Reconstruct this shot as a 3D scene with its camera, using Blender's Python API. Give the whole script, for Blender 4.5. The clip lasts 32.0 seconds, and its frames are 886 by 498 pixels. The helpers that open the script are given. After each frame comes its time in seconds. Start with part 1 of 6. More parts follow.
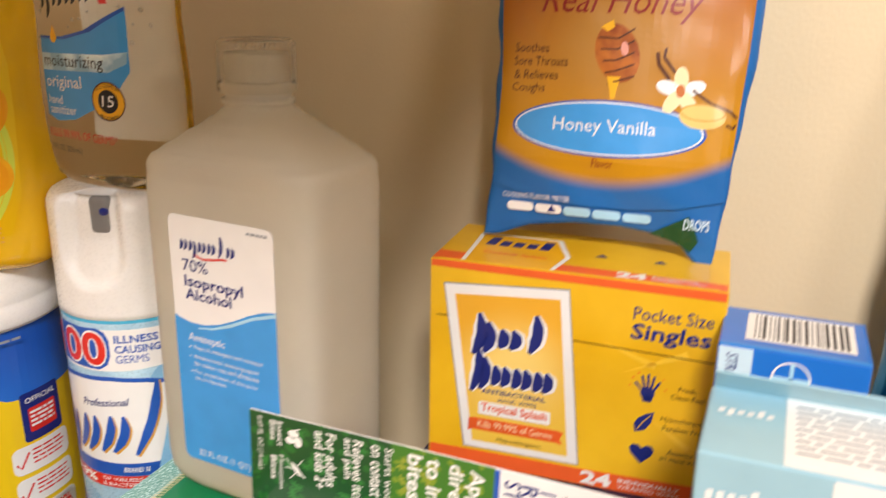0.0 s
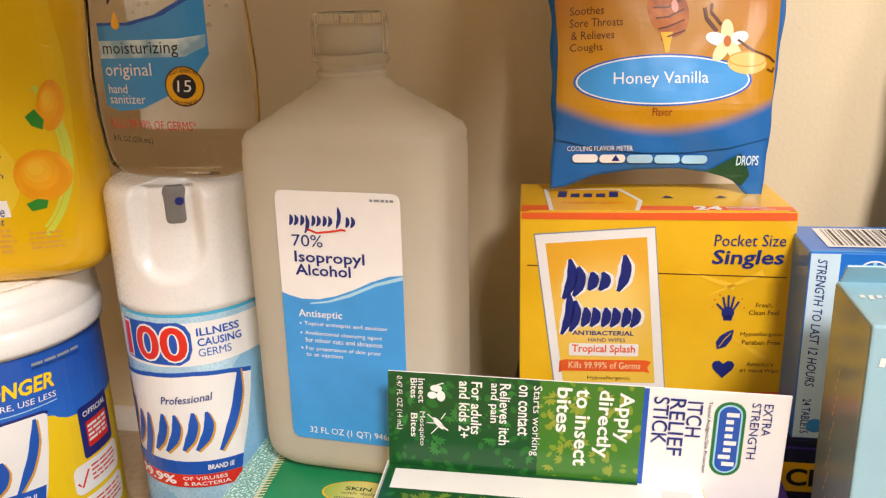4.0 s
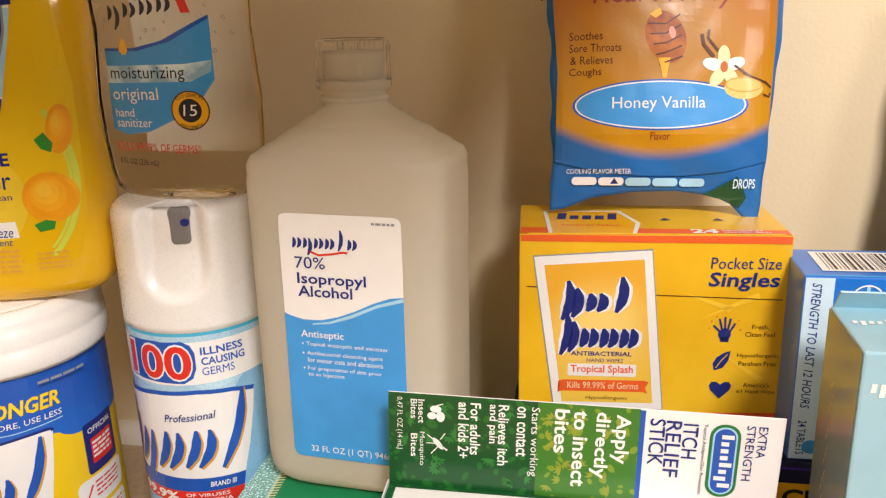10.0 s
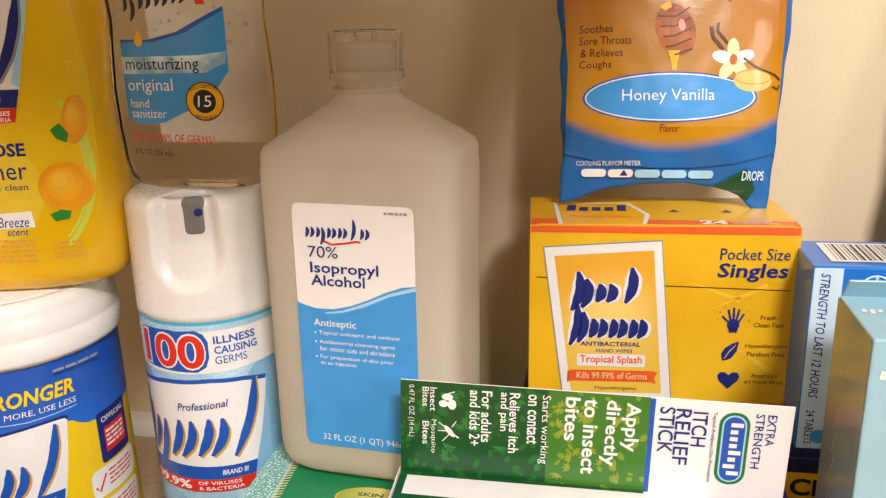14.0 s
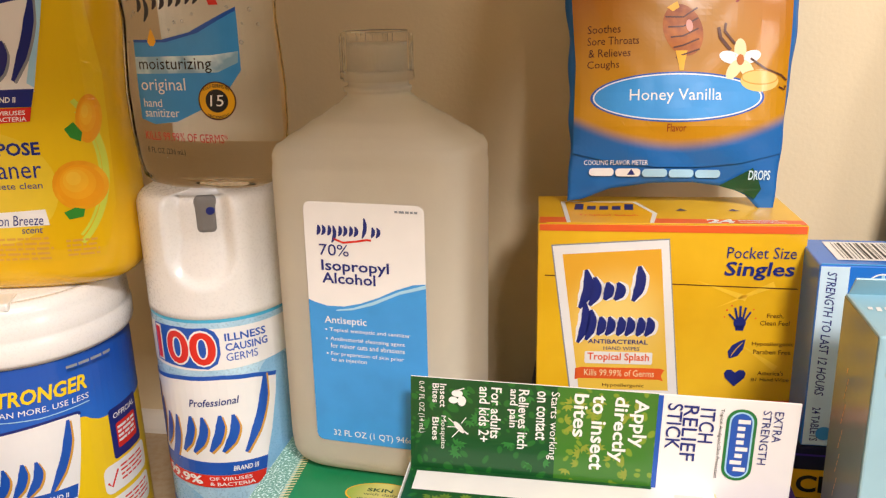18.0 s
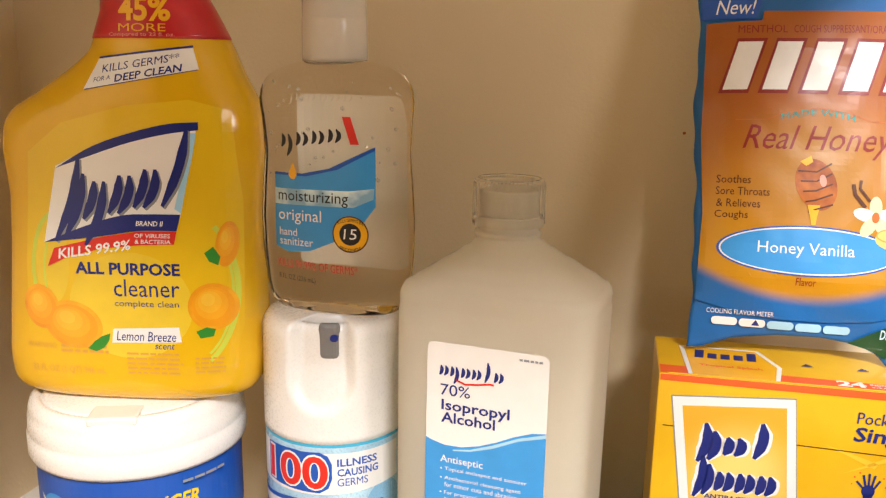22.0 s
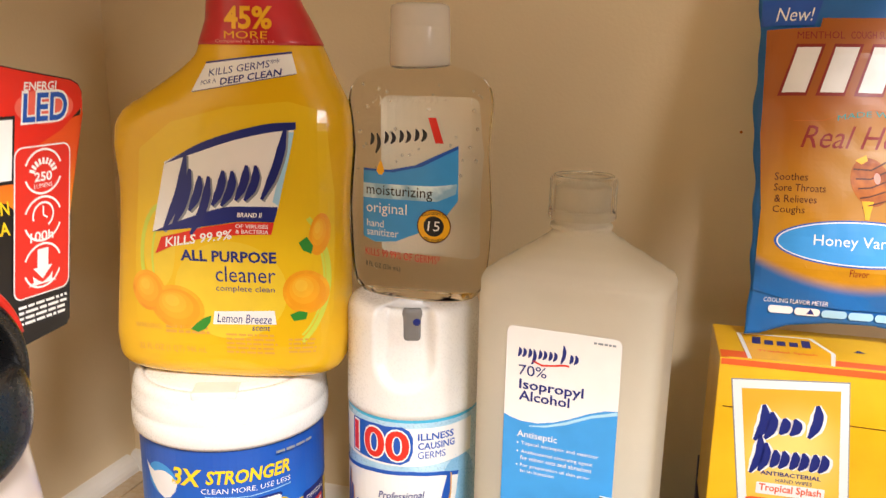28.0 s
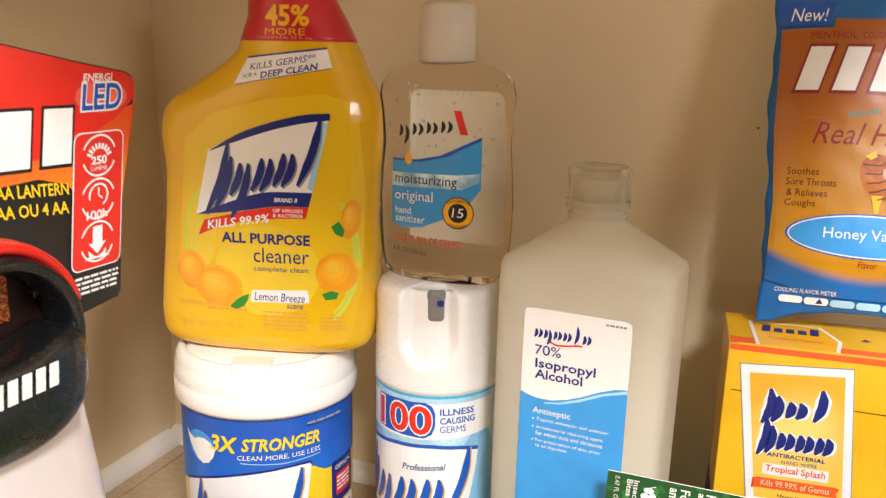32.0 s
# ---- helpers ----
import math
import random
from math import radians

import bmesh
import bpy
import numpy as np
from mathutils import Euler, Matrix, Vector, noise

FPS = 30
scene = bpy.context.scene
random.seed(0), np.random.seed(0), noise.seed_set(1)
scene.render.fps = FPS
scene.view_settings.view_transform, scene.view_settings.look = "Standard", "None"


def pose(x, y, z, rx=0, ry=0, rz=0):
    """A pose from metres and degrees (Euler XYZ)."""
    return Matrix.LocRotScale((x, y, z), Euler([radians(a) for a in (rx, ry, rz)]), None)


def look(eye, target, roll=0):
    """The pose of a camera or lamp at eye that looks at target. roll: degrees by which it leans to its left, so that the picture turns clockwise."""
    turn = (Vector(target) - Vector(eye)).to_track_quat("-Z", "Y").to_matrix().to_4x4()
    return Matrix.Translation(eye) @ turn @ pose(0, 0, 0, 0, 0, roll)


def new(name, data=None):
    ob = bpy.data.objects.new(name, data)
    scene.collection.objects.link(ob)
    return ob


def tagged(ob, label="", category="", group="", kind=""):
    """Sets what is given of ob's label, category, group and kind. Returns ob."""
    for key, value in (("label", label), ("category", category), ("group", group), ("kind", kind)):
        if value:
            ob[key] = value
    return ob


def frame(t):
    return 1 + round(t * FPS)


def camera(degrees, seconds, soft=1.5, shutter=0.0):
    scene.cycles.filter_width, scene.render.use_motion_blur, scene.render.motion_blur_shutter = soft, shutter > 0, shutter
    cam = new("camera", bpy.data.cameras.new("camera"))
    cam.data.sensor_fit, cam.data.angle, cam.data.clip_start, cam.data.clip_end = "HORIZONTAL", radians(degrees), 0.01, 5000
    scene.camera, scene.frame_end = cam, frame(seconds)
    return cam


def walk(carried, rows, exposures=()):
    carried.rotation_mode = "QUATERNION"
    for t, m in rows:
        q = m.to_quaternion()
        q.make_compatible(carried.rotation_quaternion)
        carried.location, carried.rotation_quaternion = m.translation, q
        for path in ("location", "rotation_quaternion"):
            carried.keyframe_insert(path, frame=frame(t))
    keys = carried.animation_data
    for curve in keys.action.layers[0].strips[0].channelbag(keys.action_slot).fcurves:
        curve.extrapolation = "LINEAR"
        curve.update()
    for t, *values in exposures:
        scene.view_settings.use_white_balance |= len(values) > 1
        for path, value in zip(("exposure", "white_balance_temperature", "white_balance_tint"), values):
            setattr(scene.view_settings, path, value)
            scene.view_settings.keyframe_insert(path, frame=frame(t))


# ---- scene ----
cam = camera(55.34, 32.0, soft=1.25, shutter=0.5)


def view(x, y, z, yaw, pitch, roll):
    """A camera pose from its place, heading, tilt and lean."""
    return pose(x, y, z, 90 + pitch, 0, yaw) @ pose(0, 0, 0, 0, 0, roll)


PATH = [
    (0, -0.00538, -0.02077, -0.01777, 22.663, -18.065, 0.462),
    (0.2, -0.02639, -0.02983, -0.02299, 21.036, -18.940, -0.602),
    (0.5, -0.06364, -0.03768, -0.02518, 17.766, -19.761, -1.263),
    (0.7, -0.08077, -0.04897, -0.02722, 16.231, -18.857, -2.590),
    (1, -0.10152, -0.05885, -0.03148, 13.710, -18.806, -2.189),
    (1.5, -0.10541, -0.06587, -0.02698, 10.823, -18.002, -2.357),
    (2, -0.12049, -0.08083, -0.03377, 10.564, -17.764, -2.078),
    (2.5, -0.12284, -0.07855, -0.03977, 10.631, -17.922, -2.018),
    (3, -0.11938, -0.07745, -0.03898, 10.579, -17.737, -1.954),
    (3.5, -0.11477, -0.07708, -0.03532, 10.473, -17.703, -1.911),
    (5.5, -0.10925, -0.07959, -0.02806, 10.384, -17.386, -1.744),
    (6, -0.10882, -0.08136, -0.02604, 10.389, -17.271, -1.705),
    (6.5, -0.11023, -0.08223, -0.02195, 10.485, -17.284, -1.745),
    (7, -0.11002, -0.08335, -0.02159, 10.496, -17.196, -1.737),
    (7.5, -0.10895, -0.08136, -0.02505, 10.500, -17.208, -1.726),
    (8, -0.11334, -0.08306, -0.02466, 10.607, -17.222, -1.732),
    (8.5, -0.11148, -0.08164, -0.02720, 10.665, -17.279, -1.734),
    (9, -0.11217, -0.08203, -0.02606, 10.622, -17.249, -1.716),
    (9.5, -0.11033, -0.08022, -0.02537, 10.569, -17.143, -1.711),
    (10, -0.10953, -0.08080, -0.02505, 10.658, -17.041, -1.695),
    (10.5, -0.10979, -0.08125, -0.02333, 10.650, -17.042, -1.707),
    (11, -0.10978, -0.08172, -0.02427, 10.746, -17.092, -1.720),
    (11.5, -0.10905, -0.08156, -0.02537, 10.728, -17.105, -1.692),
    (12, -0.11272, -0.08748, -0.02850, 10.781, -17.256, -1.641),
    (12.5, -0.11219, -0.08701, -0.02849, 10.794, -17.262, -1.653),
    (13, -0.11240, -0.08669, -0.02764, 10.840, -17.180, -1.635),
    (13.5, -0.11267, -0.08616, -0.02784, 10.882, -17.101, -1.630),
    (15.5, -0.11092, -0.08571, -0.02727, 10.896, -17.130, -1.601),
    (16, -0.11260, -0.08596, -0.02806, 10.947, -17.194, -1.613),
    (16.5, -0.11221, -0.08784, -0.02626, 11.017, -17.059, -1.629),
    (17, -0.11282, -0.08908, -0.02694, 11.023, -17.085, -1.609),
    (17.5, -0.11435, -0.08978, -0.02758, 11.067, -17.084, -1.607),
    (18, -0.11477, -0.09032, -0.02713, 11.071, -17.125, -1.600),
    (18.5, -0.11387, -0.09127, -0.02648, 11.070, -17.044, -1.617),
    (19, -0.11531, -0.09095, -0.02811, 11.026, -17.105, -1.582),
    (19.5, -0.11276, -0.09095, -0.02498, 11.156, -17.036, -1.602),
    (20, -0.11307, -0.09048, -0.02660, 11.097, -16.973, -1.605),
    (20.5, -0.11278, -0.08679, -0.02468, 11.298, -16.986, -1.544),
    (21, -0.12715, -0.09396, -0.00225, 13.557, -13.878, -0.193),
    (21.2, -0.13042, -0.09441, 0.00203, 14.913, -13.086, 0.356),
    (21.5, -0.13776, -0.09375, 0.00405, 15.367, -12.372, 0.640),
    (22, -0.13846, -0.08984, 0.00676, 16.107, -12.591, 0.662),
    (22.5, -0.13934, -0.09140, 0.00676, 16.034, -12.528, 0.690),
    (23, -0.14066, -0.10215, -0.01256, 16.319, -14.393, 0.570),
    (23.2, -0.13779, -0.10759, -0.02164, 16.667, -17.429, 0.300),
    (23.5, -0.13302, -0.11689, -0.03609, 16.639, -18.233, 0.074),
    (24, -0.12888, -0.11942, -0.03501, 16.595, -18.666, -0.032),
    (24.5, -0.13062, -0.11775, -0.03791, 16.534, -18.516, 0.001),
    (26.5, -0.14048, -0.11847, -0.03644, 16.755, -18.254, -0.007),
    (27, -0.14190, -0.11714, -0.03735, 16.822, -18.241, 0.008),
    (27.3, -0.14272, -0.11568, -0.02410, 17.131, -17.913, -0.104),
    (27.5, -0.14450, -0.11728, -0.00924, 17.363, -15.344, 0.328),
    (27.7, -0.14964, -0.12230, 0.00237, 17.448, -13.228, 0.860),
    (28, -0.15461, -0.12708, 0.01369, 17.835, -13.259, 0.698),
    (28.5, -0.15187, -0.12835, 0.01827, 18.548, -13.074, 0.784),
    (29, -0.15211, -0.12840, 0.01615, 18.740, -13.020, 0.806),
    (29.5, -0.15188, -0.12797, 0.01607, 18.775, -13.095, 0.857),
    (30, -0.14744, -0.13061, 0.01522, 18.972, -13.008, 0.860),
    (30.5, -0.13675, -0.14036, 0.01050, 19.320, -13.023, 0.859),
    (31, -0.13302, -0.15135, 0.00811, 19.385, -13.153, 0.973),
    (31.5, -0.14145, -0.13876, 0.00421, 19.863, -13.627, 1.087),
    (32, -0.13932, -0.14976, 0.01396, 20.414, -13.521, 1.074),
]
walk(cam, [(r[0], view(*r[1:])) for r in PATH], [(0.0, 0.12, 6600, 10), (20.6, 0.12, 6600, 10), (21.6, 0.45, 6450, 9), (22.6, 0.46, 6300, 7), (23.0, 0.55, 5900, 7), (23.5, 0.14, 6400, 7), (27.0, 0.10, 6450, 8), (28.0, 0.54, 6350, 9), (32.0, 0.46, 6250, 8)])

# ---- light ----
ROOM = bpy.data.worlds.new("room_air")
scene.world = ROOM
ROOM.use_nodes = True
ROOM.node_tree.nodes["Background"].inputs[0].default_value = (1.0, 0.79, 0.50, 1)
ROOM.node_tree.nodes["Background"].inputs[1].default_value = 0.11
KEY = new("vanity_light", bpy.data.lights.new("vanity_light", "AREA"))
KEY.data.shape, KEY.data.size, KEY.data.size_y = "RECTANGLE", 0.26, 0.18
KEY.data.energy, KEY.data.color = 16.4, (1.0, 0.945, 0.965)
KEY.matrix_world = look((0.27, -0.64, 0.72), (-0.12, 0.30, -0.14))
# Fill lamp added off to the right, to brighten the west wall.
SIDE = new("side_fill_light", bpy.data.lights.new("side_fill_light", "AREA"))
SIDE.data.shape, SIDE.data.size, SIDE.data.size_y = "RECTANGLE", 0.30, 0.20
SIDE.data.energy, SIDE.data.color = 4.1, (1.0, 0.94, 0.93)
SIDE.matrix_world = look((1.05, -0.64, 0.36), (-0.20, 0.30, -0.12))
# Weak lamp added as a warm, soft fill from high in front.
SOFT_FILL = new("soft_fill_light", bpy.data.lights.new("soft_fill_light", "AREA"))
SOFT_FILL.data.shape, SOFT_FILL.data.size = "DISK", 0.5
SOFT_FILL.data.energy, SOFT_FILL.data.color = 3.5, (1.0, 0.90, 0.78)
SOFT_FILL.matrix_world = look((-0.30, -1.15, 1.25), (-0.3, 0.2, -0.2))
scene.view_settings.exposure = 0.0


# ---- materials ----
def rgb(h):
    """A colour from its six hex digits, as linear light."""
    v = [int(h[i:i + 2], 16) / 255 for i in (0, 2, 4)]
    return [x / 12.92 if x < 0.04045 else ((x + 0.055) / 1.055) ** 2.4 for x in v]


def mat(name, colour, rough=0.45, var=0.06, scale=70.0, bump=0.0, grain=900.0, coat=0.0, trans=0.0, ior=1.46, sss=0.0, metal=0.0, second=None, split=(0.45, 0.6)):
    """A surface with colour variation at two sizes, fine relief and uneven gloss."""
    m = bpy.data.materials.new(name)
    m.use_nodes = True
    nt = m.node_tree
    p = nt.nodes["Principled BSDF"]
    a = rgb(colour)
    b = rgb(second) if second else a
    tc = nt.nodes.new("ShaderNodeTexCoord")
    n1 = nt.nodes.new("ShaderNodeTexNoise")
    n1.inputs["Scale"].default_value, n1.inputs["Detail"].default_value = scale, 4
    n2 = nt.nodes.new("ShaderNodeTexNoise")
    n2.inputs["Scale"].default_value, n2.inputs["Detail"].default_value = grain, 2
    for n in (n1, n2):
        nt.links.new(tc.outputs["Object"], n.inputs["Vector"])
    ramp = nt.nodes.new("ShaderNodeValToRGB")
    lo, hi = (split if second else (0.3, 0.7))
    ramp.color_ramp.elements[0].position, ramp.color_ramp.elements[1].position = lo, hi
    ramp.color_ramp.elements[0].color = (*[x * (1 - var) for x in a], 1)
    ramp.color_ramp.elements[1].color = (*[min(1, x * (1 + var)) for x in b], 1)
    nt.links.new(n1.outputs["Fac"], ramp.inputs["Fac"])
    nt.links.new(ramp.outputs["Color"], p.inputs["Base Color"])
    mr = nt.nodes.new("ShaderNodeMapRange")
    mr.inputs["To Min"].default_value, mr.inputs["To Max"].default_value = rough * 0.85, min(1, rough * 1.15)
    nt.links.new(n2.outputs["Fac"], mr.inputs["Value"])
    nt.links.new(mr.outputs["Result"], p.inputs["Roughness"])
    if bump:
        bp = nt.nodes.new("ShaderNodeBump")
        bp.inputs["Strength"].default_value, bp.inputs["Distance"].default_value = bump, 0.0006
        nt.links.new(n2.outputs["Fac"], bp.inputs["Height"])
        nt.links.new(bp.outputs["Normal"], p.inputs["Normal"])
    p.inputs["Coat Weight"].default_value, p.inputs["Coat Roughness"].default_value = coat, 0.12
    p.inputs["Transmission Weight"].default_value, p.inputs["IOR"].default_value = trans, ior
    p.inputs["Metallic"].default_value = metal
    if sss:
        p.inputs["Subsurface Weight"].default_value, p.inputs["Subsurface Scale"].default_value = sss, 0.012
        p.inputs["Subsurface Radius"].default_value = (1, 0.9, 0.75)
    return m


def blend(name, low, high, z0, z1, axis="Z", rough=0.4, coat=0.2, wander=0.02):
    """Printing that passes from one colour to another between two heights of the thing."""
    m = mat(name, low, rough, 0.04, coat=coat)
    nt = m.node_tree
    p = nt.nodes["Principled BSDF"]
    tc = nt.nodes["Texture Coordinate"]
    sep = nt.nodes.new("ShaderNodeSeparateXYZ")
    nt.links.new(tc.outputs["Object"], sep.inputs[0])
    ns = nt.nodes.new("ShaderNodeTexNoise")
    ns.inputs["Scale"].default_value = 30
    nt.links.new(tc.outputs["Object"], ns.inputs["Vector"])
    ad = nt.nodes.new("ShaderNodeMath")
    ad.operation, ad.inputs[1].default_value = "MULTIPLY_ADD", wander
    nt.links.new(ns.outputs["Fac"], ad.inputs[0])
    nt.links.new(sep.outputs[axis], ad.inputs[2])
    mr = nt.nodes.new("ShaderNodeMapRange")
    mr.interpolation_type = "SMOOTHSTEP"
    mr.inputs["From Min"].default_value, mr.inputs["From Max"].default_value = z0, z1
    nt.links.new(ad.outputs[0], mr.inputs["Value"])
    mx = nt.nodes.new("ShaderNodeMix")
    mx.data_type = "RGBA"
    mx.inputs[6].default_value, mx.inputs[7].default_value = (*rgb(low), 1), (*rgb(high), 1)
    nt.links.new(mr.outputs["Result"], mx.inputs[0])
    nt.links.new(mx.outputs[2], p.inputs["Base Color"])
    return m


def glow(m, tone, center, r0, r1):
    """A pale printed bloom round a point of the thing, fading outwards."""
    nt = m.node_tree
    p, tc = nt.nodes["Principled BSDF"], nt.nodes["Texture Coordinate"]
    below = p.inputs["Base Color"].links[0].from_socket
    gap = nt.nodes.new("ShaderNodeVectorMath")
    gap.operation = "SUBTRACT"
    gap.inputs[1].default_value = center
    flat = nt.nodes.new("ShaderNodeVectorMath")
    flat.operation = "MULTIPLY"
    flat.inputs[1].default_value = (1, 0, 1)
    size = nt.nodes.new("ShaderNodeVectorMath")
    size.operation = "LENGTH"
    nt.links.new(tc.outputs["Object"], gap.inputs[0])
    nt.links.new(gap.outputs[0], flat.inputs[0])
    nt.links.new(flat.outputs[0], size.inputs[0])
    mr = nt.nodes.new("ShaderNodeMapRange")
    mr.interpolation_type = "SMOOTHSTEP"
    mr.inputs["From Min"].default_value, mr.inputs["From Max"].default_value = r0, r1
    mr.inputs["To Min"].default_value, mr.inputs["To Max"].default_value = 1.0, 0.0
    nt.links.new(size.outputs["Value"], mr.inputs["Value"])
    mx = nt.nodes.new("ShaderNodeMix")
    mx.data_type = "RGBA"
    mx.inputs[7].default_value = (*rgb(tone), 1)
    nt.links.new(mr.outputs["Result"], mx.inputs[0])
    nt.links.new(below, mx.inputs[6])
    nt.links.new(mx.outputs[2], p.inputs["Base Color"])


def fade(m, tone, z0, z1, curve):
    """The print passes into another tone below a curved line."""
    nt = m.node_tree
    p, tc = nt.nodes["Principled BSDF"], nt.nodes["Texture Coordinate"]
    above = p.inputs["Base Color"].links[0].from_socket
    sep = nt.nodes.new("ShaderNodeSeparateXYZ")
    nt.links.new(tc.outputs["Object"], sep.inputs[0])
    sq = nt.nodes.new("ShaderNodeMath")
    sq.operation = "MULTIPLY"
    nt.links.new(sep.outputs["X"], sq.inputs[0])
    nt.links.new(sep.outputs["X"], sq.inputs[1])
    bent = nt.nodes.new("ShaderNodeMath")
    bent.operation, bent.inputs[1].default_value = "MULTIPLY_ADD", -curve
    nt.links.new(sq.outputs[0], bent.inputs[0])
    nt.links.new(sep.outputs["Z"], bent.inputs[2])
    mr = nt.nodes.new("ShaderNodeMapRange")
    mr.interpolation_type = "SMOOTHSTEP"
    mr.inputs["From Min"].default_value, mr.inputs["From Max"].default_value = z0, z1
    nt.links.new(bent.outputs[0], mr.inputs["Value"])
    mx = nt.nodes.new("ShaderNodeMix")
    mx.data_type = "RGBA"
    mx.inputs[6].default_value = (*rgb(tone), 1)
    nt.links.new(mr.outputs["Result"], mx.inputs[0])
    nt.links.new(above, mx.inputs[7])
    nt.links.new(mx.outputs[2], p.inputs["Base Color"])


WALL = mat("cream_wall_paint", "ebd8b2", 0.6, 0.035, 9.0, 0.25, 420.0)
# Unseen ceiling and far walls, coloured tan to keep bounced light dim and warm.
CEILING = mat("bounce_tan_ceiling", "c9ad84", 0.8, 0.03, 6.0, 0.4, 300.0)
FARWALL = mat("bounce_tan_wall", "a9865a", 0.7, 0.04, 6.0, 0.3, 300.0)
TRIM = mat("white_trim_paint", "f1ece2", 0.35, 0.03, 20.0, 0.1)
STONE = mat("speckled_beige_counter", "ccb695", 0.35, 0.18, 240.0, 0.08, 1500.0, coat=0.25, second="a58c6a", split=(0.42, 0.72))
# Unseen floor, coloured dark to cut the light it bounces.
FLOOR = mat("dull_floor", "8a7a66", 0.6, 0.15, 12.0, 0.2)
GROUT = mat("dark_joint", "2a221b", 0.9)
FROST = mat("frosted_translucent_plastic", "f8f2e0", 0.36, 0.05, 18.0, 0.08, trans=0.58, ior=1.12)
CLEARCAP = mat("clear_ribbed_cap", "fdfbf4", 0.08, 0.02, trans=0.93, ior=1.15)
GEL = mat("clear_gel_bottle", "fefaf0", 0.02, 0.01, trans=1.0, ior=1.13)
WHITEPL = mat("white_plastic", "f0ede6", 0.28, 0.03, 40.0, 0.05, coat=0.15, sss=0.12)
WHITE = mat("white_label_print", "f3f1ec", 0.35, 0.02, coat=0.25)
YELPL = mat("glossy_yellow_plastic", "e6b40d", 0.22, 0.04, 25.0, 0.03, coat=0.4)
INK = {k: mat("ink_" + k, h, 0.38, 0.05, coat=0.2) for k, h in dict(
    navy="1b2a78", blue="1f57b5", sky="3f9be0", pale="a9d8ef", red="dd2f22", orange="f0642a", black="17171a", white="f5f3ee", yellow="fbd21c",
    gold="f3b416", amber="c06a1c", brown="5a2f14", maroon="8c2317", green="1d7a3c", dark_green="0c4a28", lime="7fae2a", teal="1f9c96", grey="8e949a",
    cream="f6e3b0", crimson="b01f23", purple="4a2f9a", olive="a8a030", tan="d8a040", leaf="2f8a2c", ice="cfe8f4", cyan="46b6dc", pink="e9a18f", tan_pale="e8c872").items()}


# ---- shapes ----
def part(name, bm, material, parent, label="", smooth=False):
    """Links a bmesh as one mesh object under a thing or a part."""
    me = bpy.data.meshes.new(name)
    bm.to_mesh(me)
    bm.free()
    me.materials.append(material)
    if smooth:
        me.polygons.foreach_set("use_smooth", [True] * len(me.polygons))
    ob = new(name, me)
    ob.parent = parent
    return tagged(ob, label)


def thing(name, m, label, category, group=""):
    ob = new(name)
    ob.empty_display_size = 0.02
    ob.matrix_basis = m
    return tagged(ob, label, category, group)


def block(x0, y0, z0, x1, y1, z1, bevel=0.0008, seg=2):
    """A box with softened edges."""
    bm = bmesh.new()
    bmesh.ops.create_cube(bm, size=1, matrix=pose((x0 + x1) / 2, (y0 + y1) / 2, (z0 + z1) / 2) @ Matrix.Diagonal((x1 - x0, y1 - y0, z1 - z0, 1)))
    if bevel:
        bmesh.ops.bevel(bm, geom=bm.edges[:], offset=bevel, segments=seg, profile=0.5, affect="EDGES")
    return bm


def rings(loops, cap0=True, cap1=True):
    """A skin through rings of equal length."""
    bm = bmesh.new()
    rows = [[bm.verts.new(p) for p in loop] for loop in loops]
    n = len(rows[0])
    for a, b in zip(rows, rows[1:]):
        for i in range(n):
            bm.faces.new((a[i], a[(i + 1) % n], b[(i + 1) % n], b[i]))
    if cap0:
        bm.faces.new(rows[0][::-1])
    if cap1:
        bm.faces.new(rows[-1])
    bmesh.ops.recalc_face_normals(bm, faces=bm.faces[:])
    return bm


def turned(profile, n=64, a0=0.0):
    """A turned form from (radius, height) pairs."""
    return rings([[(r * math.sin(2 * math.pi * i / n + a0), -r * math.cos(2 * math.pi * i / n + a0), z) for i in range(n)] for r, z in profile])


def section(table, z):
    """Left, right, half depth and squareness of a bottle at a height; the table is in millimetres."""
    zs = [r[0] for r in table]
    return [float(np.interp(z, zs, [r[k] for r in table])) for k in (1, 2, 3, 4)]


def bottle(table, n=72, step=2.0, soften=2):
    """A moulded bottle from a table of sections."""
    zs = sorted(set(list(np.arange(table[0][0], table[-1][0], step)) + [r[0] for r in table]))
    vals = np.array([section(table, z) for z in zs])
    for _ in range(soften):
        mid = vals.copy()
        mid[1:-1] = (vals[:-2] + 2 * vals[1:-1] + vals[2:]) / 4
        vals = mid
    loops = []
    for z, (xl, xr, hd, p) in zip(zs, vals):
        loop = []
        for i in range(n):
            a = 2 * math.pi * i / n
            ca, sa = math.cos(a), math.sin(a)
            loop.append((((xl + xr) / 2 + (xr - xl) / 2 * math.copysign(abs(ca) ** (2 / p), ca)) / 1000, hd * math.copysign(abs(sa) ** (2 / p), sa) / 1000, z / 1000))
        loops.append(loop)
    return rings(loops)


def on_bottle(table):
    def surf(u, v, off):
        xl, xr, hd, p = section(table, v)
        t = min(abs(u - (xl + xr) / 2) / ((xr - xl) / 2), 0.985)
        return (u / 1000, -hd / 1000 * (1 - t ** p) ** (1 / p) - off, v / 1000)
    return surf


def on_drum(r, turn):
    """Print on an upright cylinder; u is millimetres round it."""
    def surf(u, v, off):
        a = math.radians(turn) + u / 1000 / r
        return ((r + off) * math.sin(a), -(r + off) * math.cos(a), v / 1000)
    return surf


